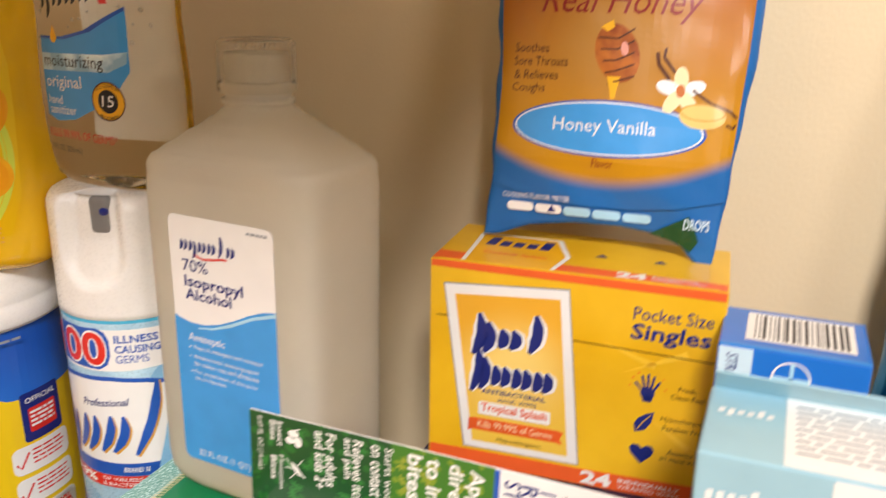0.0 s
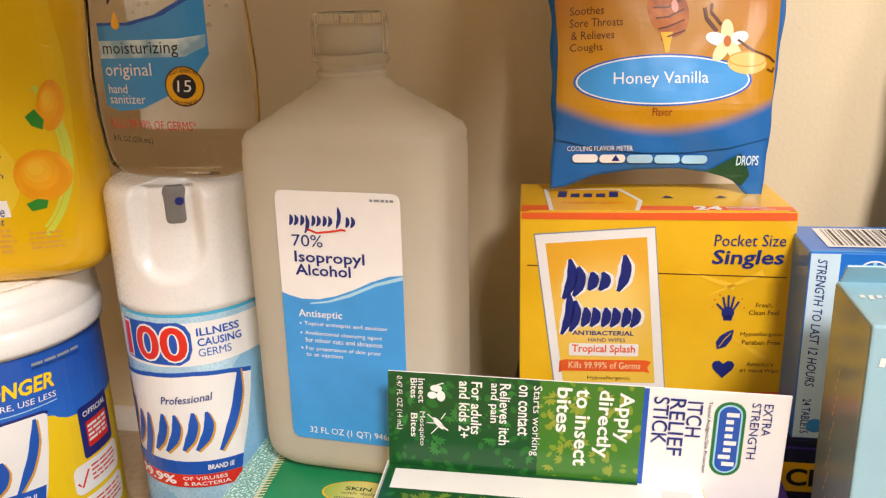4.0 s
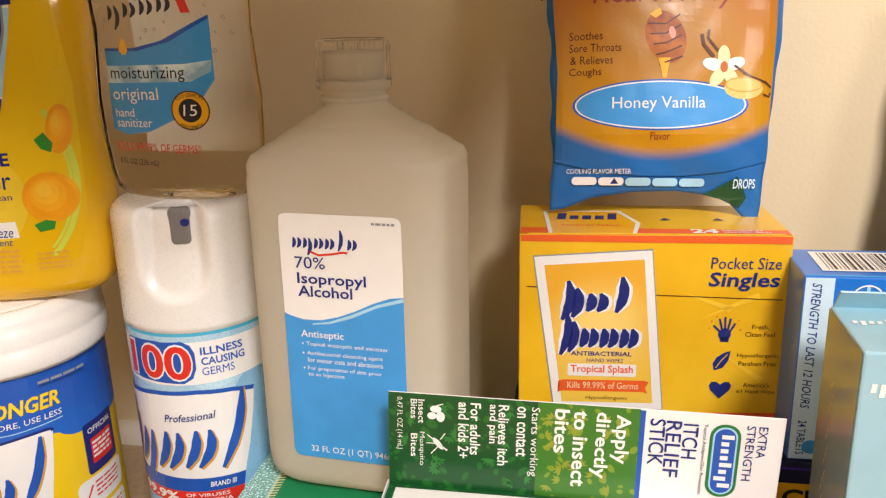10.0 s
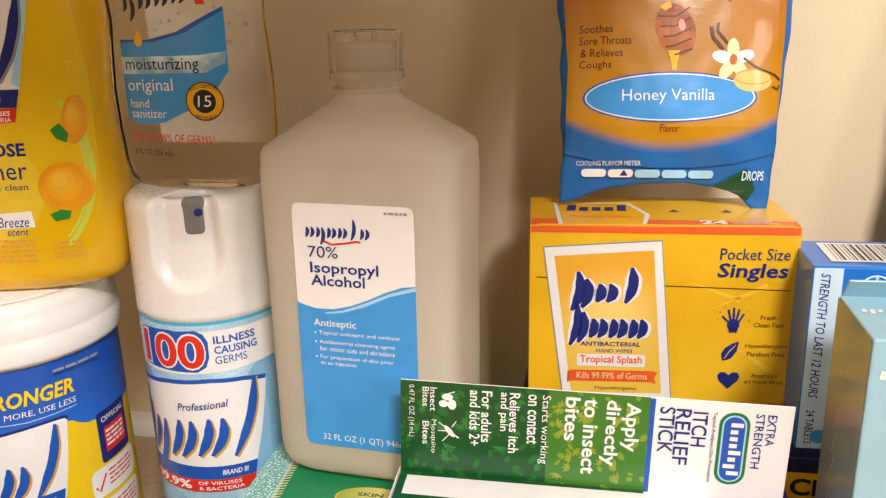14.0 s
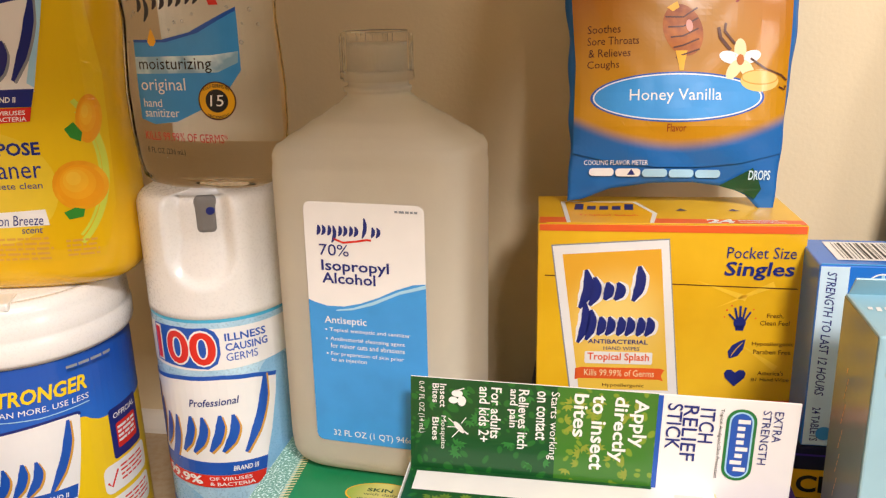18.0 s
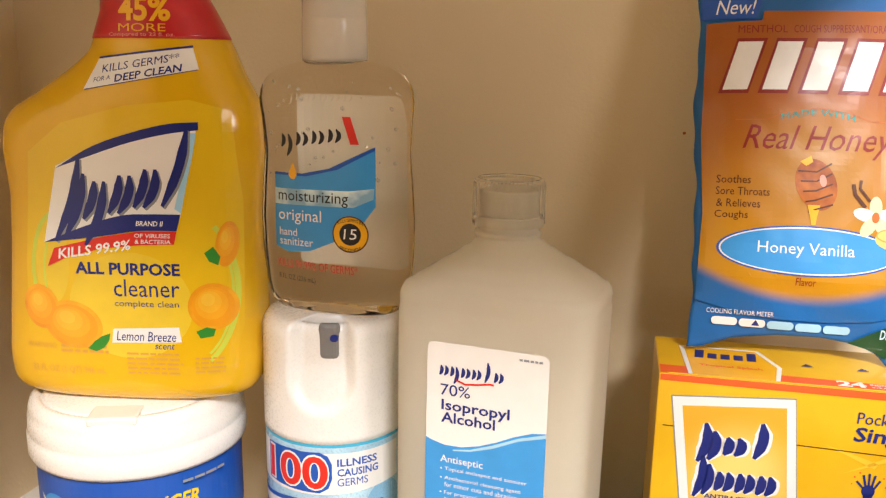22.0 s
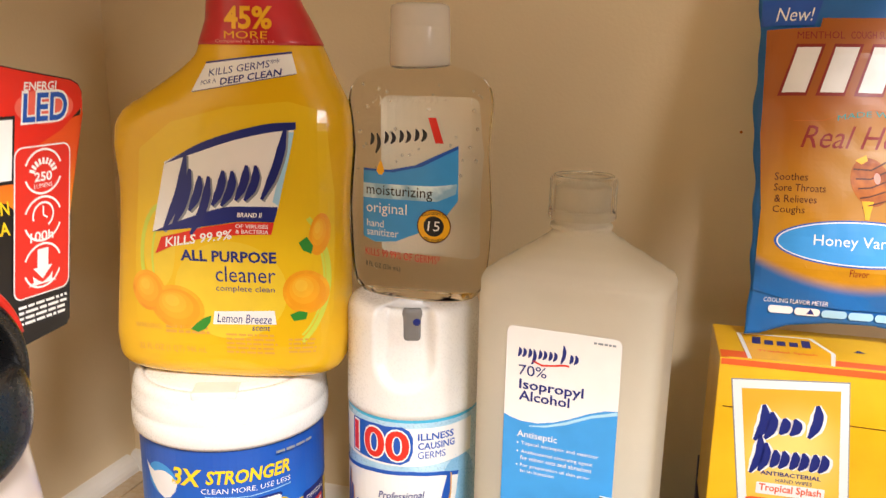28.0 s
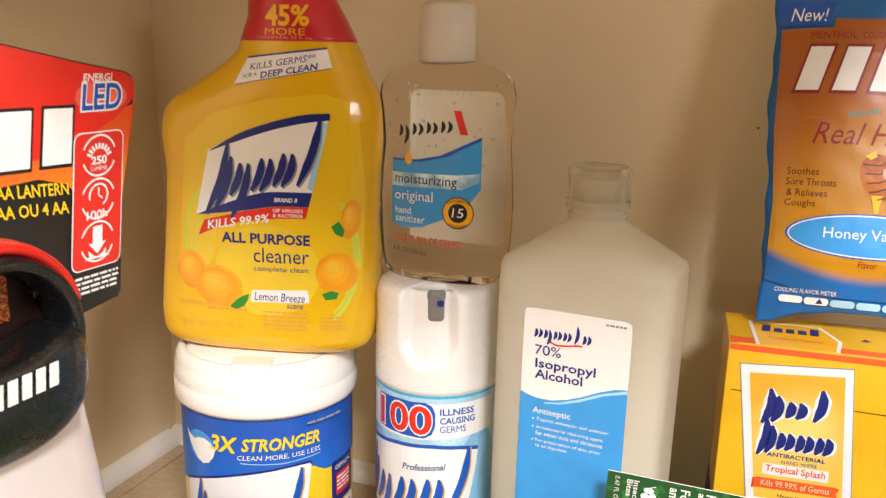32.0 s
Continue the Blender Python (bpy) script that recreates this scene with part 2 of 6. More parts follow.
def on_plane(origin, right, up):
    o, r, w = Vector(origin), Vector(right).normalized(), Vector(up).normalized()
    n = r.cross(w)

    def surf(u, v, off):
        return o + r * (u / 1000) + w * (v / 1000) + n * off
    return surf


# ---- printing: flat pieces in millimetres, laid onto a surface ----
def poly(*pts):
    return [(list(pts), [tuple(range(len(pts)))])]


def flow(*pts, n=5):
    """A smooth line through points."""
    out = []
    for i in range(len(pts) - 1):
        a, p, q, d = pts[max(i - 1, 0)], pts[i], pts[i + 1], pts[min(i + 2, len(pts) - 1)]
        for k in range(n):
            t = k / n
            out.append(tuple(0.5 * (2 * p[c] + (q[c] - a[c]) * t + (2 * a[c] - 5 * p[c] + 4 * q[c] - d[c]) * t * t + (3 * p[c] - a[c] - 3 * q[c] + d[c]) * t ** 3) for c in (0, 1)))
    return out + [pts[-1]]


def oval(u, v, ru, rv, n=36, tilt=0.0):
    c, s = math.cos(math.radians(tilt)), math.sin(math.radians(tilt))
    q = [(ru * math.cos(2 * math.pi * i / n), rv * math.sin(2 * math.pi * i / n)) for i in range(n)]
    return poly(*[(u + a * c - b * s, v + a * s + b * c) for a, b in q])


def rrect(u0, v0, u1, v1, r=1.5):
    q = []
    for cu, cv, a0 in ((u1 - r, v1 - r, 0), (u0 + r, v1 - r, 90), (u0 + r, v0 + r, 180), (u1 - r, v0 + r, 270)):
        q += [(cu + r * math.cos(math.radians(a0 + k * 18)), cv + r * math.sin(math.radians(a0 + k * 18))) for k in range(6)]
    return poly(*q)


def stroke(pts, w):
    """A line of width w through points."""
    vs, fs = [], []
    for i, (u, v) in enumerate(pts):
        a, b = pts[max(i - 1, 0)], pts[min(i + 1, len(pts) - 1)]
        d = math.hypot(b[0] - a[0], b[1] - a[1]) or 1
        nu, nv = -(b[1] - a[1]) / d * w / 2, (b[0] - a[0]) / d * w / 2
        vs += [(u + nu, v + nv), (u - nu, v - nv)]
    for i in range(len(pts) - 1):
        fs.append((2 * i, 2 * i + 1, 2 * i + 3, 2 * i + 2))
    return [(vs, fs)]


def arc(u, v, ru, rv, a0, a1, w, n=28):
    return stroke([(u + ru * math.cos(math.radians(a0 + (a1 - a0) * i / n)), v + rv * math.sin(math.radians(a0 + (a1 - a0) * i / n))) for i in range(n + 1)], w)


def words(text, u0, v0, u1, v1, bold=0.0, slant=0.0, rot=0, rise=0.0, arch=0.0):
    """Lettering that fills the given box; rot turns it, rise tilts its line, arch bows it."""
    cu = bpy.data.curves.new("lettering", "FONT")
    if set(text) & set("MWmw"):
        bold = 0.0
    cu.body, cu.shear, cu.offset, cu.resolution_u = text, slant, bold, 4 if len(text) < 6 else 2
    ob = bpy.data.objects.new("lettering", cu)
    me = ob.to_mesh()
    vs = [tuple(v.co[:2]) for v in me.vertices]
    fs = [tuple(p.vertices) for p in me.polygons]
    ob.to_mesh_clear()
    bpy.data.objects.remove(ob)
    bpy.data.curves.remove(cu)
    a0, a1 = min(v[0] for v in vs), max(v[0] for v in vs)
    b0, b1 = min(v[1] for v in vs), max(v[1] for v in vs)
    out = []
    for a, b in vs:
        a, b = (a - a0) / (a1 - a0), (b - b0) / (b1 - b0)
        if rot == 0:
            u, v = u0 + a * (u1 - u0), v0 + b * (v1 - v0) + rise * (a - 0.5) + arch * (1 - (2 * a - 1) ** 2)
        elif rot == 180:
            u, v = u1 - a * (u1 - u0), v1 - b * (v1 - v0) - rise * (a - 0.5)
        elif rot == -90:
            u, v = u0 + b * (u1 - u0), v1 - a * (v1 - v0)
        else:
            u, v = u1 - b * (u1 - u0), v0 + a * (v1 - v0)
        out.append((u, v))
    return [(out, fs)]


def bars(u0, v0, u1, v1, rows=1, seed=1, fill=0.6):
    """Small print that cannot be read, as broken bars."""
    rnd = random.Random(seed)
    out, h = [], (v1 - v0) / rows
    for i in range(rows):
        u, top = u0, v1 - i * h
        end = u1 - rnd.random() * (u1 - u0) * 0.15
        while u < end - 0.3:
            w = min(end - u, (0.6 + rnd.random() * 2.2) * max(h, 0.8))
            out += poly((u, top - h * fill), (u + w, top - h * fill), (u + w, top), (u, top))
            u += w + h * 0.35
    return out


def brand(u0, v0, u1, v1, pattern, slant=0.25, weight=0.62, rise=0.0, join=0.0):
    """A wordmark as plain slanted blocks: x a low one, l a tall one, y one that hangs down."""
    out, n = [], len(pattern)
    w, h = (u1 - u0) / n, v1 - v0
    for i, k in enumerate(pattern):
        lo, hi = {"x": (0.25, 0.72), "l": (0.25, 1.0), "y": (0.0, 0.72), "L": (0.1, 1.0), "f": (0.0, 1.0)}[k]
        c = u0 + (i + 0.5) * w
        b, t = v0 + lo * h + rise * (i / n - 0.5), v0 + hi * h + rise * (i / n - 0.5)
        r = w * weight / 2
        q = [(c - r, b), (c + r, b), (c + r, t), (c - r, t)]
        out += poly(*[(u + (v - v0 - h / 2) * slant, v) for u, v in q])
    return out


def pen_line(pts, thick, thin, lean=62.0):
    """A written line, heavy along the lean of the pen and light across it."""
    vs, fs = [], []
    for i, (u, v) in enumerate(pts):
        a, b = pts[max(i - 1, 0)], pts[min(i + 1, len(pts) - 1)]
        d = math.hypot(b[0] - a[0], b[1] - a[1]) or 1
        turn = math.atan2(b[1] - a[1], b[0] - a[0]) - math.radians(lean)
        w = thin + (thick - thin) * abs(math.cos(turn)) ** 1.5
        w *= min(1.0, 0.35 + 0.65 * min(i, len(pts) - 1 - i) / 4)
        nu, nv = -(b[1] - a[1]) / d * w / 2, (b[0] - a[0]) / d * w / 2
        vs += [(u + nu, v + nv), (u - nu, v - nv)]
    for i in range(len(pts) - 1):
        fs.append((2 * i, 2 * i + 1, 2 * i + 3, 2 * i + 2))
    return vs, fs


def scrawl(u0, v0, u1, v1, pattern, slant=0.3, pen=3.0, rise=0.0, fat=0.0):
    """A wordmark as plain leaning crescents of its height and weight, with no letters in it."""
    n = len(pattern)
    w, h = (u1 - u0) / n, v1 - v0
    bows = {"x": ((-0.34, 0.27, 0.66, 0.14), (0.08, 0.27, 0.66, 0.20)), "l": ((-0.16, 0.22, 1.0, 0.18),), "y": ((-0.34, 0.27, 0.66, 0.14), (0.08, 0.0, 0.66, 0.20)), "L": ((-0.30, 0.10, 0.96, 0.22), (0.10, 0.16, 0.80, 0.18))}
    out = []
    for i, k in enumerate(pattern):
        for d, lo, hi, bow in bows[k]:
            pts = []
            for j in range(15):
                t = j / 14
                v = v0 + (lo + (hi - lo) * t) * h + rise * ((i + 0.5) / n - 0.5)
                u = u0 + (i + 0.5 + d) * w + bow * w * math.sin(math.pi * t)
                pts.append((u + (v - v0 - 0.45 * h) * slant, v))
            out.append(pen_line(pts, pen + 2 * fat, 0.5 * pen + 2 * fat, math.degrees(math.atan2(1, slant))))
    return out


def printed(name, pieces, material, parent, surf, off=0.0003, cut=0.0, cutv=0.0, label="", apart=None):
    """Lays pieces of print onto a surface; cut: how finely they follow its bend; apart: each piece by itself."""
    if (name.endswith("lettering") if apart is None else apart) and len(pieces) > 1:
        return [printed(name, [p], material, parent, surf, off, cut, cutv, label) for p in pieces][0]
    bm = bmesh.new()
    for vs, fs in pieces:
        row = [bm.verts.new((u, v, 0)) for u, v in vs]
        for f in fs:
            try:
                bm.faces.new([row[i] for i in f])
            except ValueError:
                pass
    bmesh.ops.triangulate(bm, faces=[f for f in bm.faces if len(f.verts) > 4])
    for axis, step in ((0, cut), (1, cutv)):
        if step:
            lo, hi = min(v.co[axis] for v in bm.verts), max(v.co[axis] for v in bm.verts)
            k = math.floor(lo / step) + 1
            while k * step < hi:
                co = [0, 0, 0]
                co[axis] = k * step
                no = [0, 0, 0]
                no[axis] = 1
                bmesh.ops.bisect_plane(bm, geom=bm.verts[:] + bm.edges[:] + bm.faces[:], plane_co=co, plane_no=no, dist=1e-4)
                k += 1
    for v in bm.verts:
        v.co = surf(v.co.x, v.co.y, off)
    # every piece faces outwards
    bm.normal_update()
    e = Vector(surf(0.2, 40, off)) - Vector(surf(-0.2, 40, off))
    g = Vector(surf(0, 40.2, off)) - Vector(surf(0, 39.8, off))
    if bm.faces and len(bm.faces):
        n = e.cross(g)
        for f in bm.faces:
            if f.normal.dot(n) < 0:
                f.normal_flip()
    return part(name, bm, material, parent, label)


# ---- the place ----
XW, YW, ZC = -0.590, 0.405, -0.322


def slab(name, x0, y0, z0, x1, y1, z1, material, label="", category="", bevel=0.0):
    bm = block(x0, y0, z0, x1, y1, z1, bevel)
    ob = part(name, bm, material, None)
    return tagged(ob, label, category, kind="structure")


slab("wall_north", XW - 0.1, YW, -1.22, 2.6, YW + 0.1, 1.4, WALL)
slab("wall_west", XW - 0.1, -3.2, -1.22, XW, YW, 1.4, WALL)
# East, south and ceiling slabs: their tan tones the bounced light.
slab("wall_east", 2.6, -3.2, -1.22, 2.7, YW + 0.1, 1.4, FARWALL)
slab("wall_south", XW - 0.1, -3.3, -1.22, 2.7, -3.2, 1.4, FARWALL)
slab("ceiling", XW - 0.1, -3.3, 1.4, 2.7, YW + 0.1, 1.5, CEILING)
slab("floor", XW - 0.1, -3.3, -1.32, 2.7, YW + 0.1, -1.22, FLOOR)
slab("counter_edge_strip", XW, -0.30, ZC - 0.03, -0.5665, YW, ZC, STONE, bevel=0.0006)
slab("counter", -0.5655, -0.30, ZC - 0.03, 1.0, YW, ZC, STONE, bevel=0.0006)
slab("counter_joint", -0.5669, -0.299, ZC - 0.028, -0.5651, YW, ZC - 0.0012, GROUT)
slab("cabinet_front", XW, -0.28, -1.22, 1.0, -0.26, ZC - 0.03, TRIM)


def quarter_round(name, x0, y0, x1, y1, along):
    """A quarter-round strip where wall and counter meet."""
    prof = [(0, 0)] + [(0.011 * math.cos(math.radians(a)), 0.013 * math.sin(math.radians(a))) for a in range(0, 91, 15)]
    loops = []
    for s in (0, 1):
        if along == "y":
            loops.append([(XW + d, y0 + s * (y1 - y0), ZC + h) for d, h in prof])
        else:
            loops.append([(x0 + s * (x1 - x0), YW - d, ZC + h) for d, h in prof])
    return tagged(part(name, rings(loops), TRIM, None), kind="structure")


quarter_round("trim_west", XW, -0.30, XW, YW - 0.011, "y")
quarter_round("trim_north", XW, YW, 1.0, YW, "x")
spot = tagged(part("wall_spot", turned([(0.0001, 0), (0.0008, 0.0001), (0.0009, 0.0003), (0.0001, 0.0004)], 10), INK["amber"], None), "small brown fleck stuck on cream wall", "fleck")
spot.matrix_basis = pose(-0.1415, YW - 0.0002, -0.0315, 90, 0, 0)
# Board added out of view so that its shadow darkens the upper left.
slab("unseen_shade_board", XW, -0.035, 0.150, -0.005, YW, 0.168, TRIM, "unseen white board added to shade the upper wall", "shelf")


# ---- rubbing alcohol bottle ----
def alcohol_bottle():
    t = thing("rubbing_alcohol_bottle", pose(-0.2140, 0.2746, -0.2473, -0.8, 0.3, -4.6), "frosted translucent plastic alcohol bottle with blue and white label", "bottle")
    tab = [(0, -37.5, 38, 24, 5), (2, -41.5, 41, 28, 5), (8, -44.4, 43.8, 30, 6), (16, -45, 44.4, 30.3, 6.5), (136, -45.6, 45, 30.3, 6.5), (146, -45.6, 45, 30.2, 6.5), (148, -45, 44.4, 29.5, 6), (150, -45.8, 45.2, 30.4, 6),
           (154, -45.4, 44.8, 30, 5.5), (156.5, -43.4, 42.8, 29.2, 4.6), (161, -36.6, 36.2, 27, 3.8), (167, -27.4, 27, 23.2, 3), (172.5, -19, 18.2, 18, 2.4), (175.5, -15.4, 14.2, 15.4, 2.1), (178, -14.2, 12.6, 14.4, 2), (187, -14, 12.4, 14.2, 2)]
    part("body", bottle(tab, 80, 2, 1), FROST, t, smooth=True)
    part("neck", turned([(0.0128, 0.1845), (0.0132, 0.1850), (0.0132, 0.1975), (0.0126, 0.1985), (0.0112, 0.1985), (0.0110, 0.1860)], 56), FROST, t, "milky threaded neck inside the cap", smooth=True).matrix_basis = pose(-0.0010, 0, 0)
    prof = [(0.0135, 0.1822), (0.0160, 0.1825), (0.0164, 0.1835), (0.0164, 0.1862), (0.0157, 0.1870), (0.0157, 0.2010), (0.0153, 0.2030), (0.0142, 0.2036), (0.0138, 0.2028), (0.0001, 0.2026)]
    n, loops = 240, []
    for r, z in prof:
        k = 0.0005 if 0.1865 < z < 0.202 and r > 0.0155 else 0
        loops.append([((r + (k if i % 4 < 2 else 0)) * math.sin(2 * math.pi * i / n) - 0.0012, -(r + (k if i % 4 < 2 else 0)) * math.cos(2 * math.pi * i / n), z) for i in range(n)])
    cap = part("cap", rings(loops), CLEARCAP, t, "clear ribbed screw cap")
    collar = turned([(0.0132, 0.1775), (0.0150, 0.1778), (0.0152, 0.1796), (0.0132, 0.1802)], 48)
    bmesh.ops.translate(collar, verts=collar.verts[:], vec=(-0.0012, 0, 0))
    part("neck_ring", collar, FROST, t, smooth=True)
    s = on_plane((0, -0.0303, 0), (1, 0, 0), (0, 0, 1))
    white = printed("label", rrect(-27, 18.5, 28, 133.5, 3.5), WHITE, t, s, 0.0003, label="white and sky-blue paper label")
    wave = [(28, 99), (22, 98.2), (14, 95.2), (6, 91.2), (-2, 88), (-10, 86), (-18, 85.8), (-24, 87.2), (-27, 88.4)]
    low = [(-27, 22), (-26.4, 20), (-25, 18.9), (-23.5, 18.5), (24.5, 18.5), (26.2, 19), (27.5, 20.2), (28, 22)]
    printed("blue_field", poly(*(wave + low)), INK["sky"], white, s, 0.00045)
    printed("wave", poly((28, 97), (16, 93.5), (4, 87.8), (-6, 84.6), (-14, 83.6), (-14, 84.2), (-6, 85.6), (4, 89.4), (16, 94.9), (28, 98.7)), INK["pale"], white, s, 0.0005)
    printed("brand_mark", scrawl(-21.5, 115.4, 8.6, 127, "xyxxlx", 0.12, 1.7), INK["navy"], white, s, 0.00055, label="navy brand crescent", apart=True)
    printed("brand_swoosh", stroke([(-13.5, 117.2), (-9, 115.6), (-3, 116.4), (2, 117.4), (4, 117.2)], 0.9), INK["red"], white, s, 0.00055)
    navy = words("70%", -20.4, 109.4, -6.6, 114.6, 0) + words("Isopropyl", -19.8, 101.0, 11.6, 107.4, 0.016) + words("Alcohol", -19.8, 96.6, 5.2, 101.6, 0.016)
    printed("title_lettering", navy, INK["navy"], white, s, 0.0006)
    small = words("Antiseptic", -19.8, 76.6, 0.2, 81, 0.004)
    for i, (line, w, dot) in enumerate((("Topical antiseptic and sanitizer", 38, 1), ("Antibacterial cleansing agent", 35.4, 1), ("for minor cuts and abrasions", 35.2, 0), ("For preparation of skin prior", 34.6, 1), ("to an injection", 17, 0))):
        v = 73.2 - (0, 4.4, 7.4, 11.6, 14.6)[i]
        small += words(line, -17.6, v, -17.6 + w, v + 2.3)
        if dot:
            small += oval(-19.3, v + 1.3, 0.45, 0.45, 10)
    small += words("32 FL OZ (1 QT) 946mL", -18.6, 20.6, 23.4, 24.6, 0.004)
    printed("small_lettering", small, INK["white"], white, s, 0.0006)
    printed("code_bars", bars(15, 129.3, 25.5, 130.9, 1, 4), INK["grey"], white, s, 0.0006)
    return t


alcohol_bottle()


# ---- wipes tub with spray cleaner on top ----
def wipes_tub():
    t = thing("wipes_tub", pose(-0.4080, 0.2680, ZC) @ Matrix.Diagonal((1.025, 1.025, 1, 1)), "white plastic wipes tub with blue and yellow label", "tub")
    r, z0 = 0.0500, 12.0
    part("tub_body", turned([(0.046, 0), (0.0485, 0.0012), (0.0492, 0.005), (0.0498, 0.009), (0.0498, 0.136), (0.0485, 0.138), (0.046, 0.139)], 96), WHITEPL, t, smooth=True)
    part("base_band", turned([(0.0499, 0.003), (0.0503, 0.0035), (0.0503, 0.0075), (0.0499, 0.008)], 96), INK["black"], t, "black printed band at foot")
    prof = [(0.0495, 0.1325), (0.0528, 0.1328), (0.0534, 0.1345), (0.0534, 0.1435), (0.0526, 0.1445), (0.0528, 0.1460), (0.0524, 0.1530), (0.0518, 0.1540), (0.0517, 0.1570), (0.0508, 0.1600), (0.0488, 0.1622), (0.0468, 0.1628),
            (0.0460, 0.1618), (0.0452, 0.1608), (0.0445, 0.1618), (0.0430, 0.1628), (0.0001, 0.1630)]
    lid = part("lid", turned(prof, 96), WHITEPL, t, "white ridged snap lid", smooth=True)
    # the small hinged tab over the opening in the lid
    a = math.radians(22)
    tab = part("lid_tab", block(-0.0115, -0.004, 0, 0.0115, 0.012, 0.0045, 0.0012), mat("milky_tab_plastic", "f0eee6", 0.3, 0.04, sss=0.2), lid, "milky translucent pull tab")
    tab.matrix_basis = pose(0.0462 * math.sin(a), -0.0462 * math.cos(a), 0.1592, 0, 0, 22)
    s = on_drum(r, 15)

    def at(deg):
        return (deg - 15) * r * 1000 * math.pi / 180
    wrap = printed("label", poly((at(-150), 6 + z0 - 12 + 4), (at(180), 10), (at(180), 119 + z0), (at(-150), 119 + z0)), blend("tub_yellow_print", "f4e49a", "f6cf1d", -0.01, 0.045, "X", 0.3, 0.3), t, s, 0.0002, 6, label="glossy yellow and blue wrap label")
    edge = flow((-150, 66), (-60, 68), (-35, 72), (0, 78), (30, 83), (58, 86.5), (66, 83.4), (74, 81), (100, 80.5), (180, 82))
    printed("blue_band", poly(*([(at(d), v + z0) for d, v in edge] + [(at(180), 119.2 + z0), (at(-150), 119.2 + z0)])), blend("tub_blue_print", "2a74d6", "1c57b8", 0.085, 0.135), wrap, s, 0.0003, 4)
    panel = [(at(-33), 73 + z0), (at(-10), 80 + z0), (at(15), 85.6 + z0), (at(40), 88.6 + z0), (at(57), 89 + z0), (at(59.5), 87.5 + z0), (at(57), 70 + z0), (at(53), 50 + z0), (at(50), 42 + z0), (at(30), 37 + z0), (at(0), 35.5 + z0), (at(-38), 36 + z0)]
    printed("logo_panel", poly(*(flow(*panel[:6]) + panel[6:])), WHITE, wrap, s, 0.0004, 4)
    printed("panel_rim", stroke([(u, v + 0.7) for u, v in flow(*panel[:6])], 1.4), INK["navy"], wrap, s, 0.00045, 4)
    mark = scrawl(at(-28), 38 + z0, at(52), 84 + z0, "Lyxxl", 0.34, 4.2, 9)
    printed("brand_shadow", [([(u + 0.9, v - 0.9) for u, v in vs], fs) for vs, fs in mark], INK["tan"], wrap, s, 0.0005, 4, apart=True)
    printed("brand_mark", mark, INK["blue"], wrap, s, 0.0006, 4, label="blue brand crescent", apart=True)
    printed("blue_bar", poly((at(-2), 45 + z0), (at(51), 45.5 + z0), (at(52.5), 52.5 + z0), (at(8), 51 + z0)), INK["blue"], wrap, s, 0.00055, 4)
    printed("red_bar", poly((at(-38), 33 + z0), (at(-5), 33 + z0), (at(30), 35 + z0), (at(48), 38.5 + z0), (at(51), 44.6 + z0), (at(-2), 44.4 + z0), (at(-38), 40 + z0)), INK["red"], wrap, s, 0.00055, 4)
    printed("headline", words("3X", at(-7), 98.8 + z0, at(13), 109 + z0, 0.03, 0.2) + words("STRONGER", at(15), 100.4 + z0, at(66), 108.4 + z0, 0.03, 0.2), INK["yellow"], wrap, s, 0.0006, 4, label="yellow italic headline lettering")
    printed("headline_shade", stroke([(at(14), 93.2 + z0), (at(40), 92.2 + z0), (at(66), 93.4 + z0)], 0.5), INK["pale"], wrap, s, 0.0006, 4)
    printed("white_lettering", words("CLEAN MORE, USE LESS", at(12), 94.6 + z0, at(66), 98 + z0, 0.008, 0.1) + words("BRAND II", at(32), 47 + z0, at(47), 49.6 + z0, 0.02, 0.2), INK["white"], wrap, s, 0.0006, 4)
    wipe = [(-31, 106), (-27, 103.5), (-22, 102), (-17, 104), (-12, 104.5), (-7, 103), (-3, 99), (-5, 94), (-9, 90), (-14, 88.5), (-19, 90.5), (-24, 95), (-28, 100)]
    printed("blue_swirl", oval(at(-16), 99 + z0, 11, 9.5), INK["sky"], wrap, s, 0.0005, 4)
    printed("wipe_picture", poly(*[(at(d), v + z0) for d, v in wipe]), WHITE, wrap, s, 0.0006, 4)
    printed("red_lettering", words("99.9%", at(10), 15.5 + z0, at(44), 23.5 + z0, 0.03) + words("OF VIRUSES", at(-12), 6.5 + z0, at(44), 12.5 + z0, 0.02), INK["red"], wrap, s, 0.0005, 4)
    printed("hairline", stroke([(at(-20), 27 + z0), (at(15), 26.4 + z0), (at(46), 27 + z0)], 0.35), INK["grey"], wrap, s, 0.0005, 4)
    badge = printed("badge", rrect(at(76), 55 + z0, at(103), 83 + z0, 2), INK["navy"], wrap, s, 0.0005, 4, label="navy collecting badge")
    printed("badge_panel", rrect(at(80), 60 + z0, at(99), 74 + z0, 1.2), INK["red"], badge, s, 0.0006, 4)
    printed("badge_print", words("OFFICIAL", at(79), 77 + z0, at(100), 80 + z0, 0.01) + bars(at(81), 62 + z0, at(98), 72 + z0, 4, 8, 0.55), INK["white"], badge, s, 0.0007, 4)
    for i in range(4):
        v = 53.5 - 18.6 * i + z0
        if v - 16 < 11:
            v = 27.4
        card = printed("claim_card", rrect(at(67), v - 16, at(106), v, 4), WHITE, wrap, s, 0.0005, 4)
        printed("tick", stroke([(at(69), v - 9), (at(71.5), v - 12), (at(77), v - 4)], 1.2), INK["red"], card, s, 0.0006)
        printed("claim_print", bars(at(79), v - 13, at(103), v - 3, 4, 20 + i, 0.4), INK["red"], card, s, 0.0006, 4)
